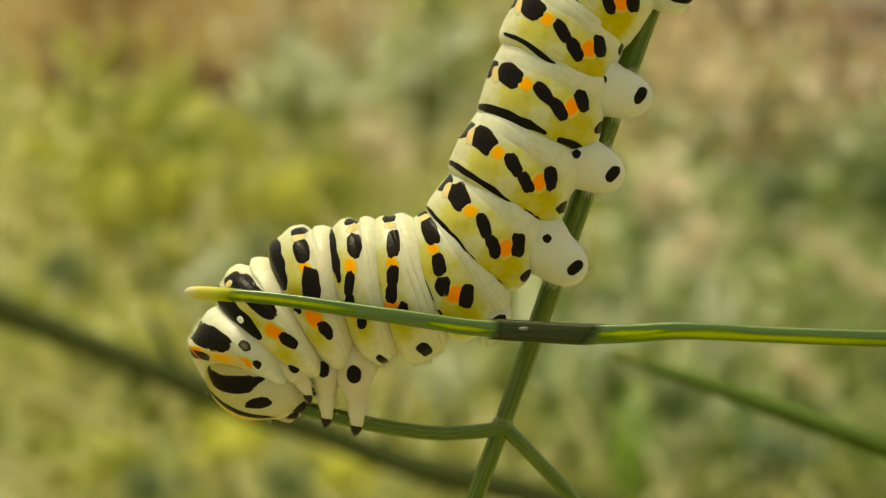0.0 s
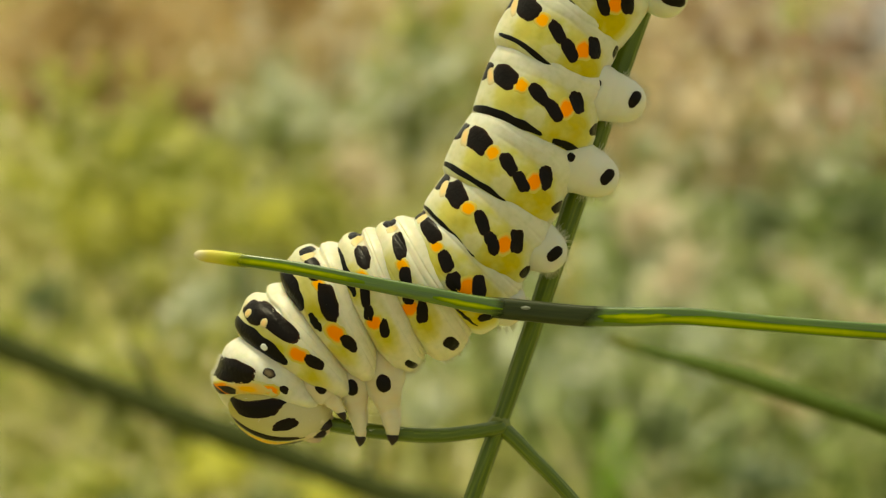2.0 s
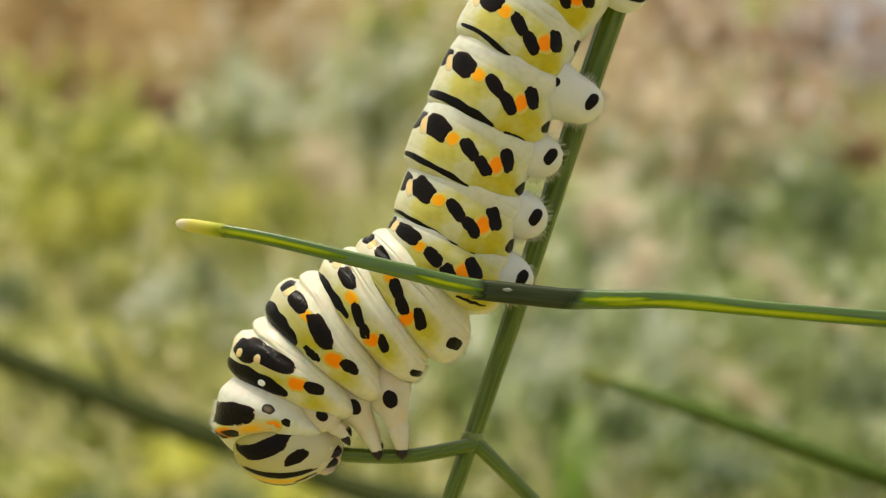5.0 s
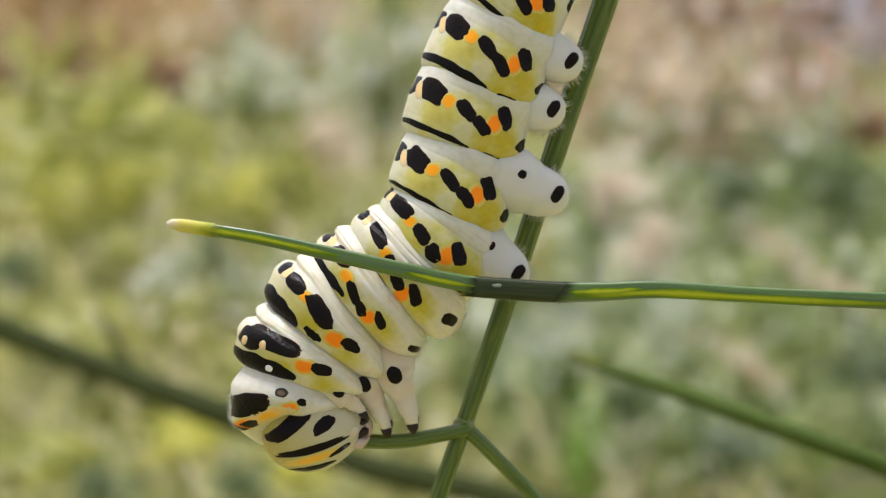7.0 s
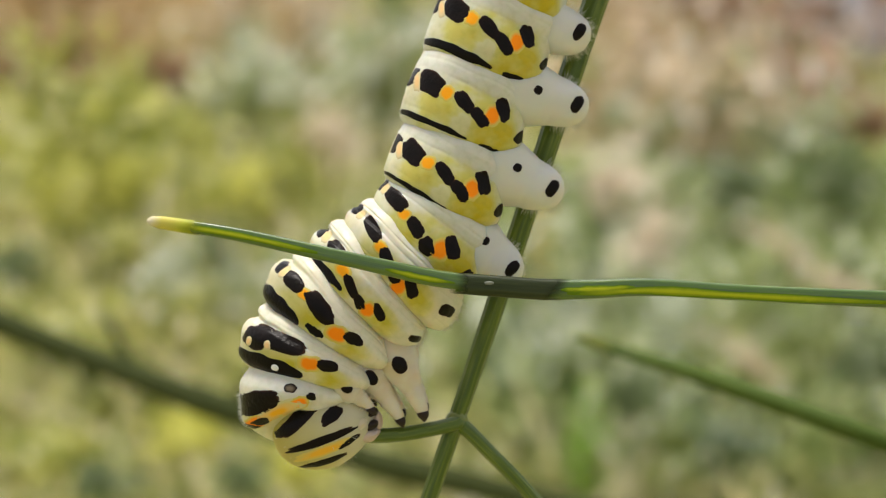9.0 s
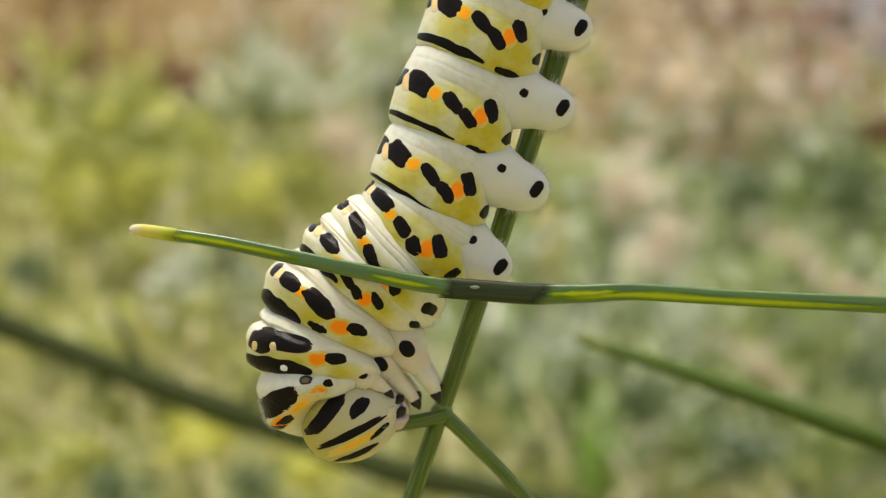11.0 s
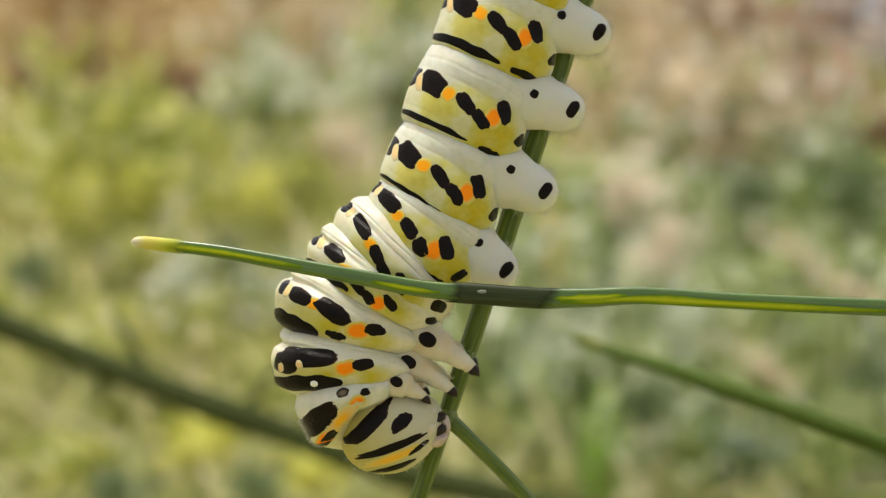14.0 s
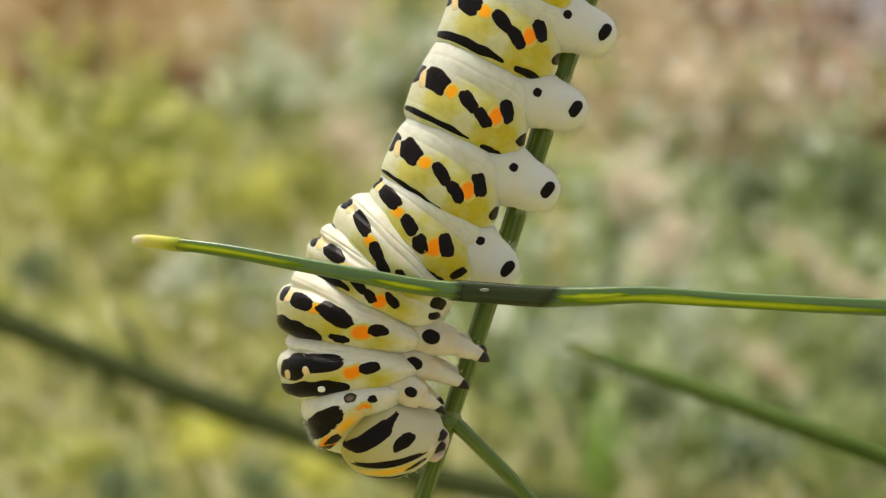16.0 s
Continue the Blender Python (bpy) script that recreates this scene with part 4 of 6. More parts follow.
bush("meadow_plant", -0.30, 2.6, 0.2, 0.2, 240, 0.045, SILVER, "pale silvery green plant out of focus", "plant", 71)
bush("meadow_plant", 0.10, 1.7, 0.12, 0.16, 240, 0.03, SILVER, "pale silvery green plant out of focus", "plant", 72)
bush("meadow_plant", -0.16, 1.6, 0.10, 0.14, 200, 0.03, SILVER, "pale silvery green plant out of focus", "plant", 73)
bush("meadow_plant", 0.50, 2.2, 0.22, 0.14, 200, 0.034, SILVER, "pale silvery green plant out of focus", "plant", 74)

def spray(px, py, r, mats, label, seed, squash=1.0, lean=0.0):
    """A plant whose leafy head fills a patch of radius r about px, py, as seen from the eye, on a stem from the ground."""
    rnd = random.Random(seed)
    down = radians(14.2 + (py - 441) / 51)
    far = min(3.6, 0.74 * 0.5 / math.sin(down))
    way = turned(0.078, -0.176) @ Vector(((px - 784) / 2926, (441 - py) / 2926, -1)) - EYE.translation
    top = EYE.translation + way * far
    size = r * far / 2926
    ob = thing("meadow_plant", pose(top.x, top.y, -0.01), label, "plant", "plants in the meadow")
    tall = top.z + 0.01
    sway = rnd.uniform(-0.3, 0.3) * size
    line = spline([(sway, size * 0.5, 0), (sway * 0.5, size * 0.2, tall * 0.5), (0, 0, tall)], 4)
    part("stem", tube([p / U for p in line], [0.0022 / U * (1 - 0.05 * i) for i in range(len(line))], 6), STALK, ob)
    bm = bmesh.new()
    for _ in range(90):
        q = Vector((rnd.gauss(0, 0.55), rnd.gauss(0, 0.5), rnd.gauss(0, 0.55))) * size
        q = Vector((q.x + lean * q.z * squash, q.y, q.z * squash)) + Vector((0, 0, tall))
        up = Vector((rnd.gauss(-0.2, 0.4), rnd.gauss(-0.45, 0.4), rnd.gauss(0.85, 0.35))).normalized()
        d = up.cross(Vector((rnd.gauss(0, 1), rnd.gauss(0, 1), rnd.gauss(0, 1)))).normalized()
        s = up.cross(d)
        n = size * rnd.uniform(0.45, 0.9)
        bm.faces.new([bm.verts.new(q + w) for w in (-d * n * 0.5, d * n * 0.1 + s * n * 0.24, d * n * 0.5, d * n * 0.1 - s * n * 0.24)])
    part("crown", bm, mats, ob)
    return ob


BLOOM = foliage("bleached_heads", [(0.0, (0.66, 0.55, 0.37)), (1.0, (0.92, 0.81, 0.64))], 0.5)
PEACH = foliage("peach_heads", [(0.0, (0.50, 0.29, 0.16)), (1.0, (0.70, 0.53, 0.38))], 0.4)
BROWN = foliage("brown_heads", [(0.0, (0.20, 0.10, 0.04)), (1.0, (0.42, 0.24, 0.10))])
# SHADE: dark green leaves that carry the shade of gaps between plants.
SHADE = foliage("shady_green", [(0.0, (0.10, 0.14, 0.035)), (1.0, (0.20, 0.25, 0.09))])
GREEN = foliage("fresh_green", [(0.0, (0.16, 0.34, 0.01)), (1.0, (0.34, 0.58, 0.03))], 0.6)
HONEY = foliage("honey_stems", [(0.0, (0.78, 0.54, 0.10)), (1.0, (0.95, 0.78, 0.30))], 0.5)
CITRON = foliage("citron_heads", [(0.0, (0.52, 0.51, 0.05)), (1.0, (0.84, 0.82, 0.20))], 0.55)
SPRAYS = (
    (165, 235, 46, CITRON, 1.3, 0), (205, 325, 60, CITRON, 0.8, 0), (95, 345, 44, CITRON, 1, 0), (440, 325, 44, CITRON, 1, 0), (330, 230, 36, LIME, 1, 0), (60, 180, 40, LIME, 1, 0),
    (440, 95, 44, SILVER, 1, 0), (590, 245, 48, BLOOM, 1, 0), (640, 130, 40, SILVER, 1, 0), (300, 130, 46, BROWN, 0.7, 0), (120, 95, 60, BROWN, 0.6, 0), (20, 130, 50, BROWN, 0.7, 0),
    (300, 480, 44, SILVER, 1.4, 0.4), (215, 430, 40, LIME, 1, 0), (40, 470, 50, SHADE, 0.8, 0), (380, 440, 36, SHADE, 1.4, 0), (120, 600, 44, LIME, 0.8, 0), (545, 815, 60, CITRON, 0.7, 0), (330, 760, 60, CITRON, 0.6, 0), (90, 800, 70, LIME, 0.6, 0), (180, 850, 50, SHADE, 0.5, 0), (440, 850, 50, SHADE, 0.6, 0),
    (1215, 35, 40, BROWN, 1.2, 0.3), (1150, 70, 46, PEACH, 1, 0), (1330, 110, 56, BLOOM, 1, 0.5), (1450, 150, 62, PEACH, 1, 0), (1535, 215, 52, BROWN, 0.9, 0), (1190, 160, 50, BLOOM, 1.1, 0), (1100, 330, 58, BLOOM, 1.2, 0), (1150, 430, 46, BLOOM, 1.2, 0.5),
    (958, 430, 22, HONEY, 4.0, 0), (1042, 780, 30, GREEN, 3.4, 0), (1420, 560, 40, DEEP, 0.8, 0), (1300, 330, 56, SHADE, 1, 0), (1490, 330, 60, SHADE, 1, 0), (1500, 460, 50, DEEP, 1, 0), (1400, 440, 34, PALE, 1.2, -1.6), (1480, 500, 30, PALE, 1.0, -1.8), (1330, 640, 32, PALE, 1.6, -1.2), (1130, 700, 70, SHADE, 0.7, 0), (1290, 780, 60, DUSK, 0.8, 0), (1540, 640, 60, SHADE, 0.8, 0), (1000, 600, 40, SILVER, 1.4, 0), (1180, 560, 44, SILVER, 1.2, 0), (700, 660, 44, SILVER, 1.0, 0),
)
NOTE = {"bleached_heads": "bleached seed head", "peach_heads": "peach-coloured dry head", "brown_heads": "brown withered head", "shady_green": "leafy plant painted dark green as a shaded gap", "citron_heads": "citron-yellow fennel head", "lime_fronds": "lime fennel frond", "fresh_green": "fresh green shoots", "honey_stems": "honey-coloured dry stems", "bleached_stems": "bleached dry stems", "silver_green": "silvery green leafy plant", "deep_green": "deep green leafy plant", "shadowed_green": "leafy plant painted dusky green with shadow"}
for i, (px, py, r, m, squash, lean) in enumerate(SPRAYS):
    spray(px, py, r, m, NOTE[m.name] + " on a thin stem, out of focus", 200 + i, squash, lean)
ROCK, nodes, links, b = matter("lilac_rock", (0.5, 0.46, 0.5), 0.9)
n = noise_node(nodes, links, 9, 4)
r = ramp(nodes, [(0.3, (0.36, 0.33, 0.36)), (0.7, (0.48, 0.45, 0.47))])
links.new(n.outputs[0], r.inputs[0]), links.new(r.outputs[0], b.inputs["Base Color"])
bm = bmesh.new()
bmesh.ops.create_icosphere(bm, subdivisions=4, radius=1)
for v in bm.verts:
    v.co = Vector((v.co.x * 0.24, v.co.y * 0.16, v.co.z * 0.23)) * (1 + 0.16 * noise.noise(v.co * 1.4) + 0.05 * noise.noise(v.co * 5)) + Vector((0.98, 3.6, 0.04))
tagged(new("boulder", finish("boulder", bm, ROCK)), "smooth lilac-grey boulder lying beyond the grass", "rock")


# ---- what moves ----
def at(x, y, turn, roll=0.0, z=AXIS):
    return pose(x * U, y * U, z * U, 0, 0, turn) @ pose(0, 0, 0, roll, 0, 0)


def motions():
    walk(PARTS["A8"], [
        (0, at(200.4, 463.7, -36.96)), (0.5, at(211.5, 470.4, -36.96)), (1, at(214.2, 476.6, -36.37)), (1.5, at(216.8, 500.3, -37.55)),
        (2, at(223.2, 514.1, -37.99)), (2.5, at(223.9, 512.9, -39.22)), (3, at(229.7, 506.3, -39.17)), (3.5, at(240.5, 505.0, -39.00)),
        (4, at(245.2, 507.8, -39.74)), (4.2, at(241.1, 505.1, -40.24)), (6.3, at(204.0, 545.0, -39.54)), (6.5, at(204.0, 545.0, -39.54)),
        (7, at(192.0, 546.0, -39.00)), (7.5, at(189.6, 548.6, -38.43)), (8, at(189.3, 554.3, -36.33)), (8.5, at(188.6, 561.6, -34.55)),
        (9, at(194.2, 573.3, -33.71)), (9.2, at(194.8, 576.3, -33.65)), (11.3, at(158.9, 597.7, -33.96)), (11.5, at(166.3, 601.2, -33.99)),
        (12, at(168.8, 606.1, -34.94)), (12.5, at(169.3, 603.7, -34.06)), (13, at(178.6, 606.1, -34.94)), (13.5, at(181.8, 610.2, -34.94)),
        (14, at(184.1, 595.0, -34.06)), (14.5, at(181.9, 599.8, -35.90)), (15, at(176.4, 588.3, -35.79)), (15.5, at(182.5, 592.1, -35.91)),
        (16, at(184.8, 593.3, -34.97)),
    ])
    walk(PARTS["A7"], [
        (0, at(138.4, 375.7, -29.96)), (0.5, at(149.5, 382.4, -29.96)), (1, at(152.2, 388.6, -29.37)), (1.5, at(154.8, 412.3, -30.55)),
        (2, at(161.2, 426.1, -30.99)), (2.5, at(161.9, 424.9, -32.22)), (3, at(167.7, 418.3, -32.17)), (3.5, at(178.5, 417.0, -32.00)),
        (4, at(183.2, 419.8, -32.74)), (4.2, at(179.1, 417.1, -33.24)), (6.3, at(142.0, 457.0, -32.54)), (6.5, at(142.0, 457.0, -32.54)),
        (7, at(130.0, 458.0, -32.00)), (7.5, at(127.6, 460.6, -31.43)), (8, at(127.3, 466.3, -29.33)), (8.5, at(126.6, 473.6, -27.55)),
        (9, at(132.2, 485.3, -26.71)), (9.2, at(132.8, 488.3, -26.65)), (11.3, at(96.9, 509.7, -26.96)), (11.5, at(104.3, 513.2, -26.99)),
        (12, at(106.8, 518.1, -27.94)), (12.5, at(107.3, 515.7, -27.06)), (13, at(116.6, 518.1, -27.94)), (13.5, at(119.8, 522.2, -27.94)),
        (14, at(122.1, 507.0, -27.06)), (14.5, at(119.9, 511.8, -28.90)), (15, at(114.4, 500.3, -28.79)), (15.5, at(120.5, 504.1, -28.91)),
        (16, at(122.8, 505.3, -27.97)),
    ])
    walk(PARTS["A6"], [
        (0, at(106.2, 267.2, -19.76)), (0.5, at(117.4, 272.9, -19.23)), (1, at(120.9, 279.9, -19.41)), (1.5, at(123.0, 302.7, -19.97)),
        (2, at(129.3, 316.4, -19.97)), (2.5, at(127.4, 314.7, -22.05)), (3, at(132.7, 308.6, -22.35)), (3.5, at(142.7, 307.6, -23.58)),
        (4, at(146.4, 309.8, -24.81)), (4.2, at(140.6, 309.3, -25.25)), (6.3, at(100.0, 345.0, -26.54)), (6.5, at(100.0, 345.0, -26.54)),
        (7, at(88.0, 346.0, -26.00)), (7.5, at(85.6, 348.6, -25.43)), (8, at(85.3, 354.3, -23.33)), (8.5, at(84.6, 361.6, -21.55)),
        (9, at(90.2, 373.3, -20.71)), (9.2, at(90.8, 376.3, -20.65)), (11.3, at(54.9, 397.7, -20.96)), (11.5, at(62.3, 401.2, -20.99)),
        (12, at(64.8, 406.1, -21.94)), (12.5, at(65.3, 403.7, -21.06)), (13, at(74.6, 406.1, -21.94)), (13.5, at(77.8, 410.2, -21.94)),
        (14, at(80.1, 395.0, -21.06)), (14.5, at(77.9, 399.8, -22.90)), (15, at(72.4, 388.3, -22.79)), (15.5, at(78.5, 392.1, -22.91)),
        (16, at(80.8, 393.3, -21.97)),
    ])
    walk(PARTS["A5"], [
        (0, at(51.1, 139.5, -30.14)), (0.5, at(62.2, 144.5, -30.15)), (1, at(67.1, 152.1, -29.86)), (1.5, at(66.9, 176.7, -29.66)),
        (2, at(73.8, 191.2, -29.44)), (2.5, at(69.9, 192.6, -30.00)), (3, at(77.5, 186.9, -28.96)), (3.5, at(88.4, 191.1, -28.27)),
        (4, at(92.3, 195.7, -27.67)), (4.2, at(87.6, 195.3, -27.85)), (6.3, at(62.1, 235.3, -21.26)), (6.5, at(62.1, 235.3, -21.26)),
        (7, at(50.6, 235.9, -21.07)), (7.5, at(46.9, 236.5, -21.95)), (8, at(44.9, 236.5, -21.67)), (8.5, at(42.3, 236.0, -21.94)),
        (9, at(46.1, 241.6, -20.80)), (9.2, at(46.6, 242.7, -20.79)), (11.3, at(2.4, 255.3, -21.54)), (11.5, at(9.8, 258.8, -21.57)),
        (12, at(11.4, 262.1, -22.19)), (12.5, at(11.9, 259.1, -21.60)), (13, at(19.6, 261.6, -22.27)), (13.5, at(18.8, 266.7, -23.44)),
        (14, at(23.2, 251.9, -22.57)), (14.5, at(20.0, 257.3, -23.54)), (15, at(14.2, 246.6, -23.59)), (15.5, at(18.8, 249.1, -23.92)),
        (16, at(21.0, 251.0, -24.00)),
    ])
    walk(PARTS["A4"], [
        (0, at(-2.6, 30.5, -39.19)), (0.5, at(9.1, 36.1, -38.80)), (1, at(14.9, 43.6, -38.89)), (1.5, at(15.9, 71.5, -38.68)),
        (2, at(25.6, 87.1, -37.90)), (2.5, at(28.7, 93.0, -34.06)), (3, at(42.2, 87.3, -30.63)), (3.5, at(56.9, 93.0, -27.27)),
        (4, at(61.0, 96.6, -26.60)), (4.2, at(58.7, 95.0, -25.55)), (6.3, at(35.7, 114.6, -20.89)), (6.5, at(35.7, 114.6, -20.89)),
        (7, at(21.8, 112.7, -21.94)), (7.5, at(17.0, 113.2, -22.74)), (8, at(12.8, 111.8, -23.06)), (8.5, at(9.0, 110.8, -23.74)),
        (9, at(11.6, 115.3, -23.44)), (9.2, at(11.7, 117.5, -24.03)), (11.3, at(-37.0, 126.4, -23.48)), (11.5, at(-29.6, 129.9, -23.51)),
        (12, at(-29.9, 132.7, -24.47)), (12.5, at(-28.5, 129.6, -23.55)), (13, at(-22.3, 132.4, -23.89)), (13.5, at(-26.5, 137.2, -25.12)),
        (14, at(-22.1, 122.7, -24.51)), (14.5, at(-25.8, 129.3, -25.10)), (15, at(-31.6, 119.5, -25.23)), (15.5, at(-27.8, 120.0, -25.49)),
        (16, at(-27.0, 123.0, -26.00)),
    ])
    walk(PARTS["A3"], [
        (0, at(-66.6, -57.1, -47.82)), (0.5, at(-52.4, -50.2, -46.63)), (1, at(-44.7, -43.3, -46.06)), (1.5, at(-34.4, -13.9, -40.85)),
        (2, at(-18.0, 4.4, -36.87)), (2.5, at(-1.1, 11.2, -28.60)), (3, at(19.7, 8.4, -21.88)), (3.5, at(40.9, 22.2, -13.66)),
        (4, at(45.4, 20.7, -14.03)), (4.2, at(43.1, 19.1, -12.98)), (6.3, at(11.8, 7.8, -25.63)), (6.5, at(7.6, 7.0, -26.63)),
        (7, at(-6.7, 5.0, -27.11)), (7.5, at(-12.0, 6.4, -27.64)), (8, at(-16.5, 5.0, -27.61)), (8.5, at(-21.0, 5.2, -28.57)),
        (9, at(-18.8, 7.9, -28.06)), (9.2, at(-17.3, 11.6, -26.44)), (11.3, at(-65.1, 23.2, -26.61)), (11.5, at(-57.7, 26.7, -26.64)),
        (12, at(-59.6, 29.2, -27.67)), (12.5, at(-57.3, 26.0, -26.35)), (13, at(-52.3, 28.8, -26.60)), (13.5, at(-59.8, 33.5, -27.56)),
        (14, at(-55.1, 19.7, -26.88)), (14.5, at(-59.1, 27.0, -27.52)), (15, at(-65.7, 18.2, -27.78)), (15.5, at(-63.3, 17.8, -28.22)),
        (16, at(-62.0, 21.0, -28.00)),
    ])
    walk(PARTS["A2"], [
        (0, at(-163.8, -88.7, -61.89)), (0.5, at(-146.7, -83.6, -60.05)), (1, at(-135.5, -77.7, -58.23)), (1.5, at(-119.3, -51.2, -53.61)),
        (2, at(-101.7, -38.2, -50.09)), (2.5, at(-86.2, -47.3, -46.02)), (3, at(-64.0, -59.8, -43.67)), (3.5, at(-44.0, -61.0, -42.17)),
        (4, at(-38.6, -63.6, -41.11)), (4.2, at(-40.9, -65.2, -40.06)), (6.3, at(-52.8, -62.7, -37.43)), (6.5, at(-57.0, -63.5, -38.43)),
        (7, at(-69.0, -64.0, -38.00)), (7.5, at(-73.0, -62.4, -38.00)), (8, at(-76.1, -63.0, -37.50)), (8.5, at(-78.6, -62.6, -36.94)),
        (9, at(-77.1, -59.9, -35.93)), (9.2, at(-76.9, -52.6, -34.86)), (11.3, at(-130.3, -39.8, -37.78)), (11.5, at(-122.9, -36.3, -37.81)),
        (12, at(-124.3, -34.4, -38.18)), (12.5, at(-120.3, -36.3, -35.45)), (13, at(-115.8, -33.2, -35.49)), (13.5, at(-125.2, -27.8, -36.35)),
        (14, at(-118.6, -41.2, -34.39)), (14.5, at(-121.9, -33.7, -35.19)), (15, at(-128.5, -42.0, -35.15)), (15.5, at(-127.9, -42.9, -35.27)),
        (16, at(-126.3, -39.7, -34.68)),
    ])
    walk(PARTS["A1"], [
        (0, at(-232.5, -84.9, -66.95)), (0.5, at(-213.6, -81.5, -65.40)), (1, at(-201.0, -78.8, -63.47)), (1.5, at(-187.2, -59.7, -58.46)),
        (2, at(-169.1, -51.3, -56.10)), (2.5, at(-155.2, -61.5, -52.60)), (3, at(-132.6, -79.5, -50.98)), (3.5, at(-112.1, -86.2, -49.55)),
        (4, at(-106.9, -89.5, -50.10)), (4.2, at(-109.2, -91.1, -49.05)), (6.3, at(-120.9, -92.5, -42.09)), (6.5, at(-125.1, -93.3, -43.09)),
        (7, at(-135.7, -94.1, -42.27)), (7.5, at(-138.2, -91.9, -41.44)), (8, at(-140.0, -91.5, -40.99)), (8.5, at(-142.2, -91.6, -39.75)),
        (9, at(-140.2, -90.1, -38.89)), (9.2, at(-140.0, -82.8, -37.82)), (11.3, at(-168.2, -62.0, -33.27)), (11.5, at(-161.7, -63.4, -32.78)),
        (12, at(-160.6, -61.4, -31.39)), (12.5, at(-158.7, -63.9, -29.56)), (13, at(-151.5, -61.0, -28.37)), (13.5, at(-160.2, -52.2, -28.14)),
        (14, at(-152.4, -67.9, -25.04)), (14.5, at(-153.7, -58.3, -24.19)), (15, at(-159.8, -66.4, -23.43)), (15.5, at(-158.1, -70.7, -22.36)),
        (16, at(-157.1, -69.0, -22.00)),
    ])
    walk(PARTS["T3"], [
        (0, at(-299.0, -113.1, -69.12)), (0.5, at(-278.4, -112.5, -67.23)), (1, at(-264.5, -109.4, -65.89)), (1.5, at(-246.2, -99.0, -61.19)),
        (2, at(-230.5, -87.1, -60.25)), (2.5, at(-215.5, -104.0, -57.52)), (3, at(-194.9, -122.6, -54.89)), (3.5, at(-173.7, -132.0, -54.07)),
        (4, at(-168.9, -136.9, -52.79)), (4.2, at(-171.2, -138.5, -51.74)), (6.3, at(-171.7, -145.6, -44.64)), (6.5, at(-175.9, -146.4, -45.64)),
        (7, at(-184.5, -147.9, -44.89)), (7.5, at(-185.6, -145.9, -44.42)), (8, at(-185.4, -145.3, -42.51)), (8.5, at(-185.7, -146.2, -41.50)),
        (9, at(-182.6, -147.1, -40.23)), (9.2, at(-177.5, -141.7, -38.50)), (11.3, at(-200.3, -124.0, -31.30)), (11.5, at(-193.8, -125.4, -30.81)),
        (12, at(-191.3, -123.5, -29.83)), (12.5, at(-186.0, -124.8, -27.55)), (13, at(-177.4, -120.2, -25.20)), (13.5, at(-186.8, -110.8, -24.23)),
        (14, at(-175.0, -127.1, -20.67)), (14.5, at(-176.1, -117.5, -19.42)), (15, at(-179.7, -127.0, -17.86)), (15.5, at(-176.5, -135.8, -16.97)),
        (16, at(-177.1, -134.1, -17.00)),
    ])
    walk(PARTS["T2"], [
        (0, at(-373.0, -147.8, -49.00)), (0.5, at(-351.1, -147.3, -48.90)), (1, at(-334.2, -148.2, -49.14)), (1.5, at(-316.0, -138.5, -44.27)),
        (2, at(-296.9, -136.9, -42.53)), (2.5, at(-283.3, -147.1, -40.92)), (3, at(-259.6, -173.1, -38.29)), (3.5, at(-238.0, -184.6, -36.64)),
        (4, at(-233.6, -192.8, -36.06)), (4.2, at(-235.9, -194.4, -35.01)), (6.3, at(-231.6, -200.7, -28.82)), (6.5, at(-231.4, -205.5, -28.19)),
        (7, at(-236.3, -207.5, -27.29)), (7.5, at(-236.0, -205.8, -26.58)), (8, at(-232.7, -207.5, -25.73)), (8.5, at(-232.2, -210.2, -26.19)),
        (9, at(-227.1, -211.0, -23.81)), (9.2, at(-222.0, -205.6, -22.08)), (11.3, at(-234.1, -191.0, -14.96)), (11.5, at(-227.6, -192.4, -14.47)),
        (12, at(-221.0, -191.1, -12.64)), (12.5, at(-212.6, -193.9, -10.34)), (13, at(-199.9, -193.4, -10.10)), (13.5, at(-208.0, -184.4, -8.50)),
        (14, at(-189.6, -203.2, -4.50)), (14.5, at(-187.9, -194.4, -3.72)), (15, at(-189.9, -206.0, -2.08)), (15.5, at(-185.5, -215.6, -1.54)),
        (16, at(-185.1, -214.1, -2.00)),
    ])
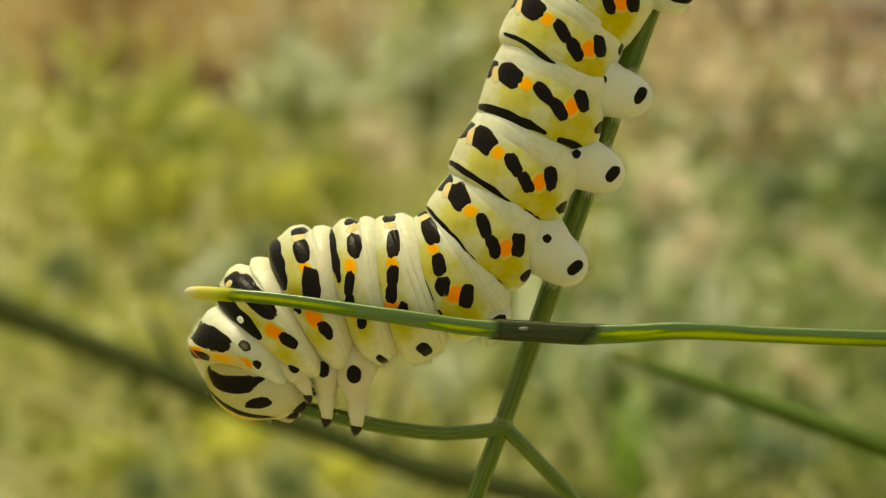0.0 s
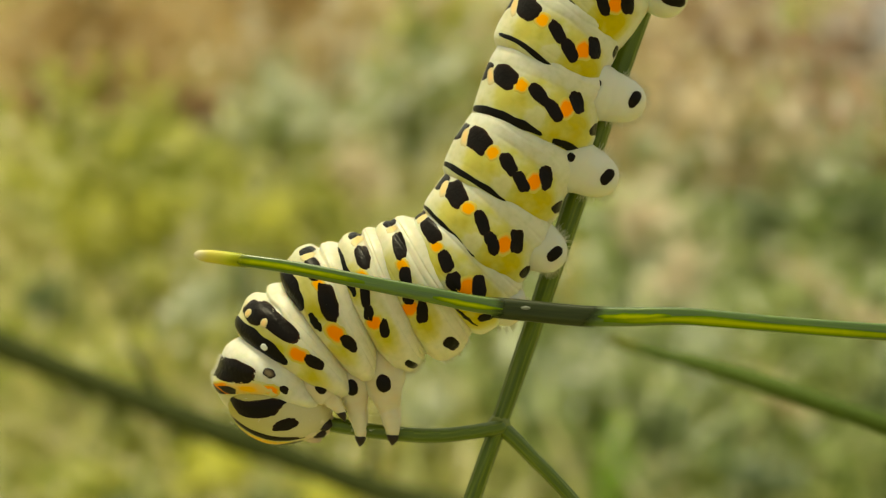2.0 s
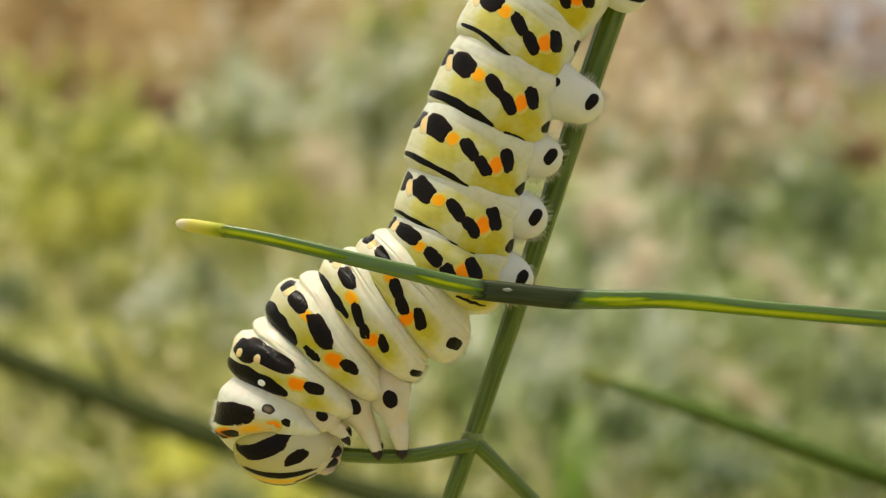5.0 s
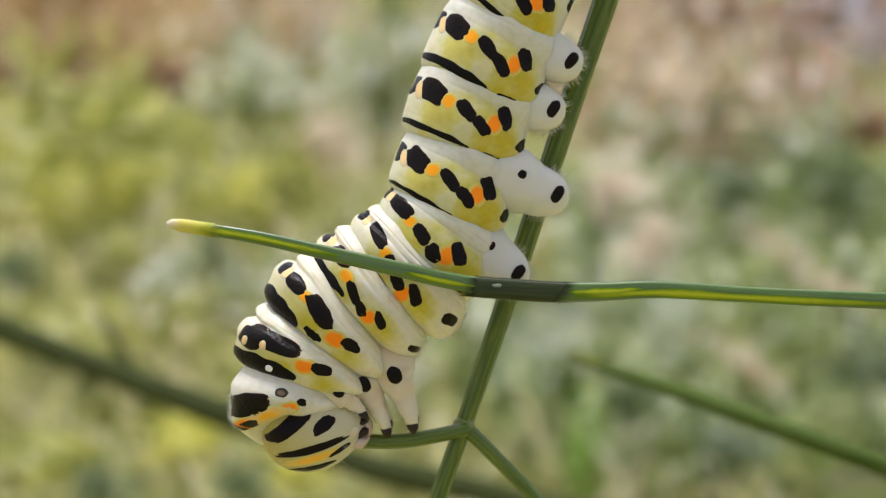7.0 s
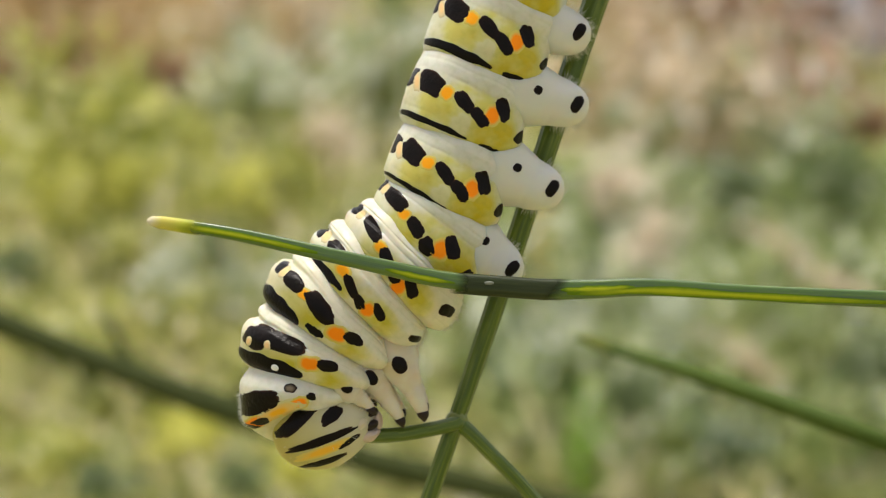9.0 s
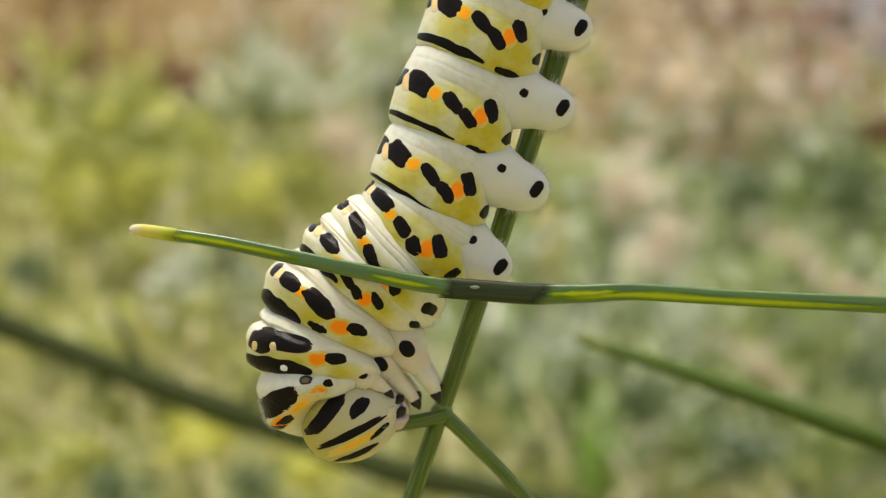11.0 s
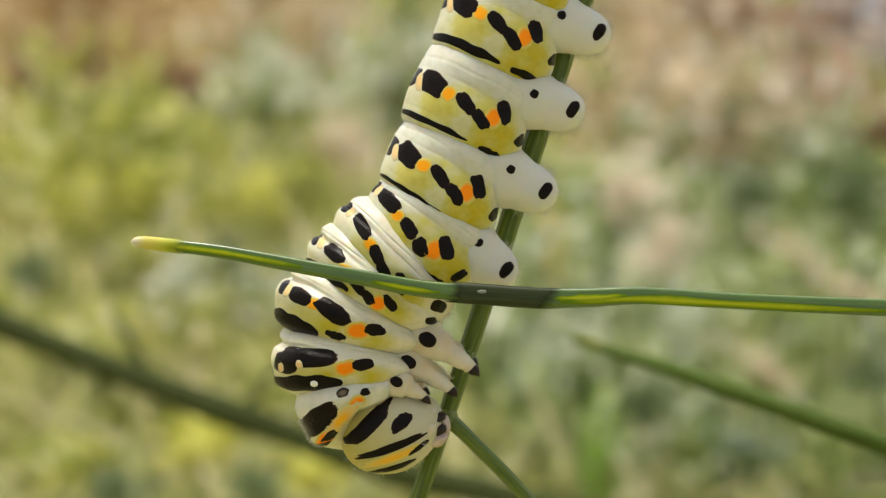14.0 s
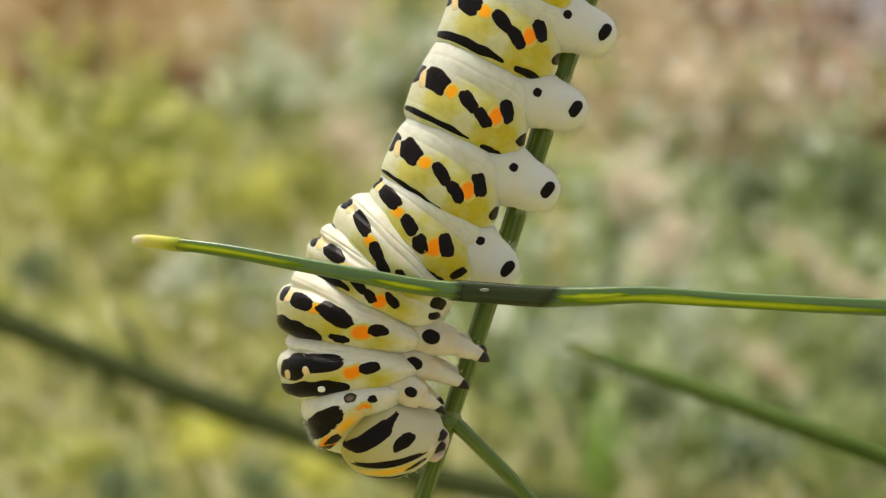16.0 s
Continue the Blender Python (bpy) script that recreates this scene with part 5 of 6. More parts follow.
    walk(PARTS["T1"], [
        (0, at(-432.6, -177.3, -45.70)), (0.5, at(-411.8, -179.6, -42.54)), (1, at(-397.9, -178.6, -45.29)), (1.5, at(-373.7, -173.0, -37.46)),
        (2, at(-356.4, -174.1, -37.02)), (2.5, at(-339.6, -186.4, -33.64)), (3, at(-315.1, -215.0, -29.16)), (3.5, at(-296.0, -231.8, -31.88)),
        (4, at(-290.4, -239.7, -28.81)), (4.2, at(-292.7, -241.3, -27.76)), (6.3, at(-283.0, -258.6, -19.82)), (6.5, at(-278.9, -260.3, -15.74)),
        (7, at(-282.0, -259.6, -14.86)), (7.5, at(-279.5, -255.8, -13.81)), (8, at(-276.8, -259.2, -15.86)), (8.5, at(-276.0, -259.3, -13.67)),
        (9, at(-267.1, -260.4, -10.94)), (9.2, at(-252.9, -256.5, -6.03)), (11.3, at(-259.4, -234.2, 3.19)), (11.5, at(-252.9, -235.6, 3.68)),
        (12, at(-243.2, -233.5, 8.20)), (12.5, at(-230.4, -238.3, 8.63)), (13, at(-216.5, -238.4, 9.31)), (13.5, at(-222.2, -230.3, 9.58)),
        (14, at(-197.9, -253.3, 12.82)), (14.5, at(-196.1, -243.9, 14.53)), (15, at(-195.6, -262.7, 9.15)), (15.5, at(-191.5, -273.8, 6.04)),
        (16, at(-192.1, -267.2, 8.00)),
    ])
    walk(PARTS["P10"], [
        (0, at(220.4, 503.7, -23.96)), (0.5, at(231.5, 510.4, -23.96)), (1, at(234.2, 516.6, -23.37)), (1.5, at(236.8, 540.3, -24.55)),
        (2, at(243.2, 554.1, -24.99)), (2.5, at(243.9, 552.9, -26.22)), (3, at(249.7, 546.3, -26.17)), (3.5, at(260.5, 545.0, -26.00)),
        (4, at(265.2, 547.8, -26.74)), (4.2, at(261.1, 545.1, -27.24)), (6.3, at(224.0, 585.0, -26.54)), (6.5, at(224.0, 585.0, -26.54)),
        (7, at(212.0, 586.0, -26.00)), (7.5, at(209.6, 588.6, -25.43)), (8, at(209.3, 594.3, -23.33)), (8.5, at(208.6, 601.6, -21.55)),
        (9, at(214.2, 613.3, -20.71)), (9.2, at(214.8, 616.3, -20.65)), (11.3, at(178.9, 637.7, -20.96)), (11.5, at(186.3, 641.2, -20.99)),
        (12, at(188.8, 646.1, -21.94)), (12.5, at(189.3, 643.7, -21.06)), (13, at(198.6, 646.1, -21.94)), (13.5, at(201.8, 650.2, -21.94)),
        (14, at(204.1, 635.0, -21.06)), (14.5, at(201.9, 639.8, -22.90)), (15, at(196.4, 628.3, -22.79)), (15.5, at(202.5, 632.1, -22.91)),
        (16, at(204.8, 633.3, -21.97)),
    ])
    walk(PARTS["P6"], [
        (0, at(97.4, 275.4, -19.76, 0, -82)), (0.5, at(109.4, 279.8, -19.23, 0, -82)), (1, at(114.2, 287.5, -19.41, 0, -82)), (1.5, at(114.7, 309.1, -19.97, 0, -82)),
        (2, at(119.5, 321.5, -19.97, 0, -82)), (2.5, at(122.7, 319.2, -22.05, 0, -82)), (3, at(128.2, 310.8, -22.35, 0, -82)), (3.5, at(141.0, 311.0, -23.58, 0, -82)),
        (4, at(144.2, 314.6, -24.81, 0, -82)), (4.2, at(139.7, 314.6, -25.25, 0, -82)), (6.3, at(68.0, 351.7, -26.54, 0, -82)), (6.5, at(65.1, 351.7, -26.54, 0, -82)),
        (7, at(57.4, 357.0, -26.00, 0, -82)), (7.5, at(57.5, 362.5, -25.43, 0, -82)), (8, at(62.0, 366.1, -23.33, 0, -82)), (8.5, at(64.6, 373.5, -21.55, 0, -82)),
        (9, at(69.5, 383.2, -20.71, 0, -82)), (9.2, at(63.4, 388.7, -20.65, 0, -82)), (11.3, at(51.7, 405.1, -20.96, 0, -82)), (11.5, at(61.6, 408.1, -20.99, 0, -82)),
        (12, at(69.2, 412.1, -21.94, 0, -82)), (12.5, at(68.4, 409.2, -21.06, 0, -82)), (13, at(80.1, 411.7, -21.94, 0, -82)), (13.5, at(80.9, 412.5, -21.94, 0, -82)),
        (14, at(80.0, 397.3, -21.06, 0, -82)), (14.5, at(80.2, 405.5, -22.90, 0, -82)), (15, at(73.7, 394.3, -22.79, 0, -82)), (15.5, at(79.5, 397.2, -22.91, 0, -82)),
        (16, at(83.0, 395.8, -21.97, 0, -82)),
    ])
    walk(PARTS["P5"], [
        (0, at(36.6, 159.5, -30.14, 0, -82)), (0.5, at(47.9, 166.8, -30.15, 0, -82)), (1, at(52.7, 172.2, -29.86, 0, -82)), (1.5, at(53.0, 192.0, -29.66, 0, -82)),
        (2, at(58.5, 204.0, -29.44, 0, -82)), (2.5, at(59.1, 197.2, -30.00, 0, -82)), (3, at(63.0, 186.4, -28.96, 0, -82)), (3.5, at(58.1, 186.4, -28.27, 0, -82)),
        (4, at(44.8, 188.3, -27.67, 0, -82)), (4.2, at(36.1, 193.6, -27.85, 0, -82)), (6.3, at(16.3, 243.9, -21.26, 0, -82)), (6.5, at(16.8, 245.4, -21.26, 0, -82)),
        (7, at(11.8, 246.6, -21.07, 0, -82)), (7.5, at(31.5, 246.0, -21.95, 0, -82)), (8, at(48.9, 242.6, -21.67, 0, -82)), (8.5, at(49.8, 242.8, -21.94, 0, -82)),
        (9, at(53.1, 244.5, -20.80, 0, -82)), (9.2, at(52.3, 245.0, -20.79, 0, -82)), (11.3, at(4.4, 254.9, -21.54, 0, -82)), (11.5, at(11.6, 258.2, -21.57, 0, -82)),
        (12, at(15.5, 261.7, -22.19, 0, -82)), (12.5, at(13.2, 259.8, -21.60, 0, -82)), (13, at(21.9, 262.0, -22.27, 0, -82)), (13.5, at(20.0, 269.8, -23.44, 0, -82)),
        (14, at(19.9, 254.5, -22.57, 0, -82)), (14.5, at(18.0, 260.5, -23.54, 0, -82)), (15, at(10.7, 251.4, -23.59, 0, -82)), (15.5, at(16.2, 255.8, -23.92, 0, -82)),
        (16, at(17.6, 255.9, -24.00, 0, -82)),
    ])
    walk(PARTS["P4"], [
        (0, at(-15.0, 31.8, -39.19, 0, -82)), (0.5, at(-6.0, 37.1, -38.80, 0, -82)), (1, at(2.0, 45.6, -38.89, 0, -82)), (1.5, at(-5.9, 69.3, -38.68, 0, -82)),
        (2, at(-21.6, 104.7, -37.90, 0, -82)), (2.5, at(-28.9, 118.7, -34.06, 0, -82)), (3, at(-21.5, 111.2, -30.63, 0, -82)), (3.5, at(-7.4, 111.8, -27.27, 0, -82)),
        (4, at(-0.7, 115.6, -26.60, 0, -82)), (4.2, at(-4.3, 113.2, -25.55, 0, -82)), (6.3, at(31.1, 110.9, -20.89, 0, -82)), (6.5, at(36.8, 109.3, -20.89, 0, -82)),
        (7, at(24.7, 109.8, -21.94, 0, -82)), (7.5, at(21.1, 110.8, -22.74, 0, -82)), (8, at(15.0, 110.2, -23.06, 0, -82)), (8.5, at(13.2, 111.5, -23.74, 0, -82)),
        (9, at(14.5, 115.6, -23.44, 0, -82)), (9.2, at(14.4, 118.0, -24.03, 0, -82)), (11.3, at(-36.9, 128.8, -23.48, 0, -82)), (11.5, at(-29.6, 132.5, -23.51, 0, -82)),
        (12, at(-27.2, 136.4, -24.47, 0, -82)), (12.5, at(-29.0, 133.5, -23.55, 0, -82)), (13, at(-21.3, 134.6, -23.89, 0, -82)), (13.5, at(-25.6, 141.7, -25.12, 0, -82)),
        (14, at(-23.0, 127.9, -24.51, 0, -82)), (14.5, at(-25.3, 132.8, -25.10, 0, -82)), (15, at(-32.1, 125.6, -25.23, 0, -82)), (15.5, at(-29.2, 126.5, -25.49, 0, -82)),
        (16, at(-25.6, 130.5, -26.00, 0, -82)),
    ])
    walk(PARTS["P3"], [
        (0, at(-101.1, -28.2, -47.82, 0, -82)), (0.5, at(-87.4, -21.9, -46.63, 0, -82)), (1, at(-79.9, -15.3, -46.06, 0, -82)), (1.5, at(-71.9, 11.2, -40.85, 0, -82)),
        (2, at(-57.5, 26.3, -36.87, 0, -82)), (2.5, at(-43.6, 26.5, -28.60, 0, -82)), (3, at(-23.8, 15.9, -21.88, 0, -82)), (3.5, at(-2.4, 20.9, -13.66, 0, -82)),
        (4, at(2.8, 17.1, -14.03, 0, -82)), (4.2, at(0.8, 13.6, -12.98, 0, -82)), (6.3, at(7.8, 13.3, -25.63, 0, -82)), (6.5, at(3.7, 12.3, -26.63, 0, -82)),
        (7, at(-10.4, 9.9, -27.11, 0, -82)), (7.5, at(-15.4, 10.8, -27.64, 0, -82)), (8, at(-19.7, 8.9, -27.61, 0, -82)), (8.5, at(-23.9, 8.7, -28.57, 0, -82)),
        (9, at(-21.4, 10.9, -28.06, 0, -82)), (9.2, at(-19.8, 14.4, -26.44, 0, -82)), (11.3, at(-67.0, 24.1, -26.61, 0, -82)), (11.5, at(-59.4, 27.5, -26.64, 0, -82)),
        (12, at(-60.8, 30.9, -27.67, 0, -82)), (12.5, at(-60.3, 26.3, -26.35, 0, -82)), (13, at(-54.3, 28.7, -26.60, 0, -82)), (13.5, at(-61.5, 32.1, -27.56, 0, -82)),
        (14, at(-58.5, 19.1, -26.88, 0, -82)), (14.5, at(-62.6, 26.5, -27.52, 0, -82)), (15, at(-68.8, 18.5, -27.78, 0, -82)), (15.5, at(-64.1, 18.0, -28.22, 0, -82)),
        (16, at(-62.4, 19.9, -28.00, 0, -82)),
    ])
    walk(PARTS["L1"], [
        (0, at(-350.1, -211.3, -60.0, 0, -52)), (0.5, at(-327.1, -210.0, -56.5, 0, -52)), (1, at(-317.5, -211.4, -53.0, 0, -52)), (1.5, at(-286.2, -197.2, -49.5, 0, -52)),
        (2, at(-269.7, -197.4, -46.0, 0, -52)), (2.5, at(-251.1, -205.3, -44.5, 0, -52)), (3, at(-223.9, -228.1, -43.0, 0, -52)), (3.5, at(-208.3, -247.9, -41.5, 0, -52)),
        (4, at(-201.5, -251.5, -41.1, 0, -52)), (4.2, at(-203.2, -252.1, -40.8, 0, -52)), (6.3, at(-190.7, -261.9, -37.2, 0, -52)), (6.5, at(-184.6, -258.1, -36.9, 0, -52)),
        (7, at(-187.9, -257.0, -36.0, 0, -52)), (7.5, at(-185.6, -252.4, -36.0, 0, -52)), (8, at(-184.4, -259.5, -36.0, 0, -52)), (8.5, at(-183.5, -258.9, -36.0, 0, -52)),
        (9, at(-174.4, -258.4, -36.0, 0, -52)), (9.2, at(-159.1, -248.3, -35.4, 0, -52)), (11.3, at(-168.3, -222.4, -28.8, 0, -52)), (11.5, at(-162.7, -223.9, -28.1, 0, -52)),
        (12, at(-155.7, -217.1, -26.6, 0, -52)), (12.5, at(-145.2, -223.2, -25.0, 0, -52)), (13, at(-133.8, -224.4, -25.0, 0, -52)), (13.5, at(-136.6, -216.2, -25.0, 0, -52)),
        (14, at(-109.9, -234.8, -25.0, 0, -52)), (14.5, at(-105.6, -223.2, -25.0, 0, -52)), (15, at(-100.9, -250.3, -25.0, 0, -52)), (15.5, at(-93.5, -266.4, -25.0, 0, -52)),
        (16, at(-91.2, -257.2, -25.0, 0, -52)),
    ])
    walk(PARTS["M1"], [
        (0, at(-356.1, -207.3, -56.0, 0, -150)), (0.5, at(-333.1, -206.0, -52.5, 0, -150)), (1, at(-323.5, -207.4, -49.0, 0, -150)), (1.5, at(-292.2, -193.2, -45.5, 0, -150)),
        (2, at(-275.7, -193.4, -42.0, 0, -150)), (2.5, at(-257.1, -201.3, -40.5, 0, -150)), (3, at(-229.9, -224.1, -39.0, 0, -150)), (3.5, at(-214.3, -243.9, -37.5, 0, -150)),
        (4, at(-207.5, -247.5, -37.1, 0, -150)), (4.2, at(-209.2, -248.1, -36.8, 0, -150)), (6.3, at(-196.7, -257.9, -33.2, 0, -150)), (6.5, at(-190.6, -254.1, -32.9, 0, -150)),
        (7, at(-193.9, -253.0, -32.0, 0, -150)), (7.5, at(-191.6, -248.4, -32.0, 0, -150)), (8, at(-190.4, -255.5, -32.0, 0, -150)), (8.5, at(-189.5, -254.9, -32.0, 0, -150)),
        (9, at(-180.4, -254.4, -32.0, 0, -150)), (9.2, at(-165.1, -244.3, -31.4, 0, -150)), (11.3, at(-174.3, -218.4, -24.8, 0, -150)), (11.5, at(-168.7, -219.9, -24.1, 0, -150)),
        (12, at(-161.7, -213.1, -22.6, 0, -150)), (12.5, at(-151.2, -219.2, -21.0, 0, -150)), (13, at(-139.8, -220.4, -21.0, 0, -150)), (13.5, at(-142.6, -212.2, -21.0, 0, -150)),
        (14, at(-115.9, -230.8, -21.0, 0, -150)), (14.5, at(-111.6, -219.2, -21.0, 0, -150)), (15, at(-106.9, -246.3, -21.0, 0, -150)), (15.5, at(-99.5, -262.4, -21.0, 0, -150)),
        (16, at(-97.2, -253.2, -21.0, 0, -150)),
    ])
    walk(PARTS["L2"], [
        (0, at(-300.5, -216.0, -84.0, 0, -84)), (0.5, at(-278.5, -215.3, -82.2, 0, -84)), (1, at(-261.9, -216.5, -80.5, 0, -84)), (1.5, at(-238.1, -200.4, -78.8, 0, -84)),
        (2, at(-217.2, -196.5, -77.0, 0, -84)), (2.5, at(-201.9, -204.4, -71.3, 0, -84)), (3, at(-175.7, -226.6, -65.7, 0, -84)), (3.5, at(-152.6, -235.7, -60.0, 0, -84)),
        (4, at(-147.7, -243.0, -60.1, 0, -84)), (4.2, at(-149.1, -243.0, -60.2, 0, -84)), (6.3, at(-140.0, -239.7, -60.8, 0, -84)), (6.5, at(-139.4, -243.5, -60.9, 0, -84)),
        (7, at(-143.7, -244.0, -61.0, 0, -84)), (7.5, at(-143.0, -241.2, -58.8, 0, -84)), (8, at(-139.2, -241.5, -56.5, 0, -84)), (8.5, at(-139.0, -244.9, -54.2, 0, -84)),
        (9, at(-132.5, -241.8, -52.0, 0, -84)), (9.2, at(-126.5, -233.5, -51.2, 0, -84)), (11.3, at(-135.9, -206.9, -42.8, 0, -84)), (11.5, at(-129.2, -207.5, -42.0, 0, -84)),
        (12, at(-122.2, -203.0, -40.0, 0, -84)), (12.5, at(-113.4, -201.8, -38.0, 0, -84)), (13, at(-100.7, -200.9, -35.4, 0, -84)), (13.5, at(-108.6, -189.1, -32.9, 0, -84)),
        (14, at(-90.1, -201.0, -30.3, 0, -84)), (14.5, at(-88.5, -190.8, -27.7, 0, -84)), (15, at(-90.6, -199.6, -25.1, 0, -84)), (15.5, at(-86.3, -208.3, -22.6, 0, -84)),
        (16, at(-85.8, -207.6, -20.0, 0, -84)),
    ])
    walk(PARTS["M2"], [
        (0, at(-306.5, -212.0, -80.0, 0, -150)), (0.5, at(-284.5, -211.3, -78.2, 0, -150)), (1, at(-267.9, -212.5, -76.5, 0, -150)), (1.5, at(-244.1, -196.4, -74.8, 0, -150)),
        (2, at(-223.2, -192.5, -73.0, 0, -150)), (2.5, at(-207.9, -200.4, -67.3, 0, -150)), (3, at(-181.7, -222.6, -61.7, 0, -150)), (3.5, at(-158.6, -231.7, -56.0, 0, -150)),
        (4, at(-153.7, -239.0, -56.1, 0, -150)), (4.2, at(-155.1, -239.0, -56.2, 0, -150)), (6.3, at(-146.0, -235.7, -56.8, 0, -150)), (6.5, at(-145.4, -239.5, -56.9, 0, -150)),
        (7, at(-149.7, -240.0, -57.0, 0, -150)), (7.5, at(-149.0, -237.2, -54.8, 0, -150)), (8, at(-145.2, -237.5, -52.5, 0, -150)), (8.5, at(-145.0, -240.9, -50.2, 0, -150)),
        (9, at(-138.5, -237.8, -48.0, 0, -150)), (9.2, at(-132.5, -229.5, -47.2, 0, -150)), (11.3, at(-141.9, -202.9, -38.8, 0, -150)), (11.5, at(-135.2, -203.5, -38.0, 0, -150)),
        (12, at(-128.2, -199.0, -36.0, 0, -150)), (12.5, at(-119.4, -197.8, -34.0, 0, -150)), (13, at(-106.7, -196.9, -31.4, 0, -150)), (13.5, at(-114.6, -185.1, -28.9, 0, -150)),
        (14, at(-96.1, -197.0, -26.3, 0, -150)), (14.5, at(-94.5, -186.8, -23.7, 0, -150)), (15, at(-96.6, -195.6, -21.1, 0, -150)), (15.5, at(-92.3, -204.3, -18.6, 0, -150)),
        (16, at(-91.8, -203.6, -16.0, 0, -150)),
    ])
    walk(PARTS["L3"], [
        (0, at(-244.5, -225.0, -85.0, 0, -84)), (0.5, at(-220.3, -222.6, -83.0, 0, -84)), (1, at(-203.8, -218.1, -81.0, 0, -84)), (1.5, at(-176.8, -202.4, -79.0, 0, -84)),
        (2, at(-159.4, -189.3, -77.0, 0, -84)), (2.5, at(-139.6, -202.7, -77.7, 0, -84)), (3, at(-114.6, -217.7, -78.3, 0, -84)), (3.5, at(-92.0, -226.0, -79.0, 0, -84)),
        (4, at(-85.2, -229.0, -77.3, 0, -84)), (4.2, at(-85.8, -229.1, -76.6, 0, -84)), (6.3, at(-75.7, -224.9, -69.4, 0, -84)), (6.5, at(-81.3, -227.4, -68.7, 0, -84)),
        (7, at(-88.9, -227.6, -67.0, 0, -84)), (7.5, at(-89.3, -224.8, -65.5, 0, -84)), (8, at(-86.6, -221.0, -64.0, 0, -84)), (8.5, at(-85.5, -220.1, -62.5, 0, -84)),
        (9, at(-80.8, -218.8, -61.0, 0, -84)), (9.2, at(-73.6, -210.3, -60.3, 0, -84)), (11.3, at(-88.6, -179.0, -53.1, 0, -84)), (11.5, at(-81.7, -179.5, -52.4, 0, -84)),
        (12, at(-78.3, -175.6, -50.7, 0, -84)), (12.5, at(-71.0, -172.4, -49.0, 0, -84)), (13, at(-60.5, -163.0, -42.7, 0, -84)), (13.5, at(-69.2, -151.7, -36.3, 0, -84)),
        (14, at(-55.1, -160.6, -30.0, 0, -84)), (14.5, at(-55.5, -148.4, -27.0, 0, -84)), (15, at(-58.3, -154.6, -24.0, 0, -84)), (15.5, at(-54.7, -161.5, -21.0, 0, -84)),
        (16, at(-55.3, -159.8, -18.0, 0, -84)),
    ])
    walk(PARTS["M3"], [
        (0, at(-250.5, -221.0, -81.0, 0, -150)), (0.5, at(-226.3, -218.6, -79.0, 0, -150)), (1, at(-209.8, -214.1, -77.0, 0, -150)), (1.5, at(-182.8, -198.4, -75.0, 0, -150)),
        (2, at(-165.4, -185.3, -73.0, 0, -150)), (2.5, at(-145.6, -198.7, -73.7, 0, -150)), (3, at(-120.6, -213.7, -74.3, 0, -150)), (3.5, at(-98.0, -222.0, -75.0, 0, -150)),
        (4, at(-91.2, -225.0, -73.3, 0, -150)), (4.2, at(-91.8, -225.1, -72.6, 0, -150)), (6.3, at(-81.7, -220.9, -65.4, 0, -150)), (6.5, at(-87.3, -223.4, -64.7, 0, -150)),
        (7, at(-94.9, -223.6, -63.0, 0, -150)), (7.5, at(-95.3, -220.8, -61.5, 0, -150)), (8, at(-92.6, -217.0, -60.0, 0, -150)), (8.5, at(-91.5, -216.1, -58.5, 0, -150)),
        (9, at(-86.8, -214.8, -57.0, 0, -150)), (9.2, at(-79.6, -206.3, -56.3, 0, -150)), (11.3, at(-94.6, -175.0, -49.1, 0, -150)), (11.5, at(-87.7, -175.5, -48.4, 0, -150)),
        (12, at(-84.3, -171.6, -46.7, 0, -150)), (12.5, at(-77.0, -168.4, -45.0, 0, -150)), (13, at(-66.5, -159.0, -38.7, 0, -150)), (13.5, at(-75.2, -147.7, -32.3, 0, -150)),
        (14, at(-61.1, -156.6, -26.0, 0, -150)), (14.5, at(-61.5, -144.4, -23.0, 0, -150)), (15, at(-64.3, -150.6, -20.0, 0, -150)), (15.5, at(-60.7, -157.5, -17.0, 0, -150)),
        (16, at(-61.3, -155.8, -14.0, 0, -150)),
    ])
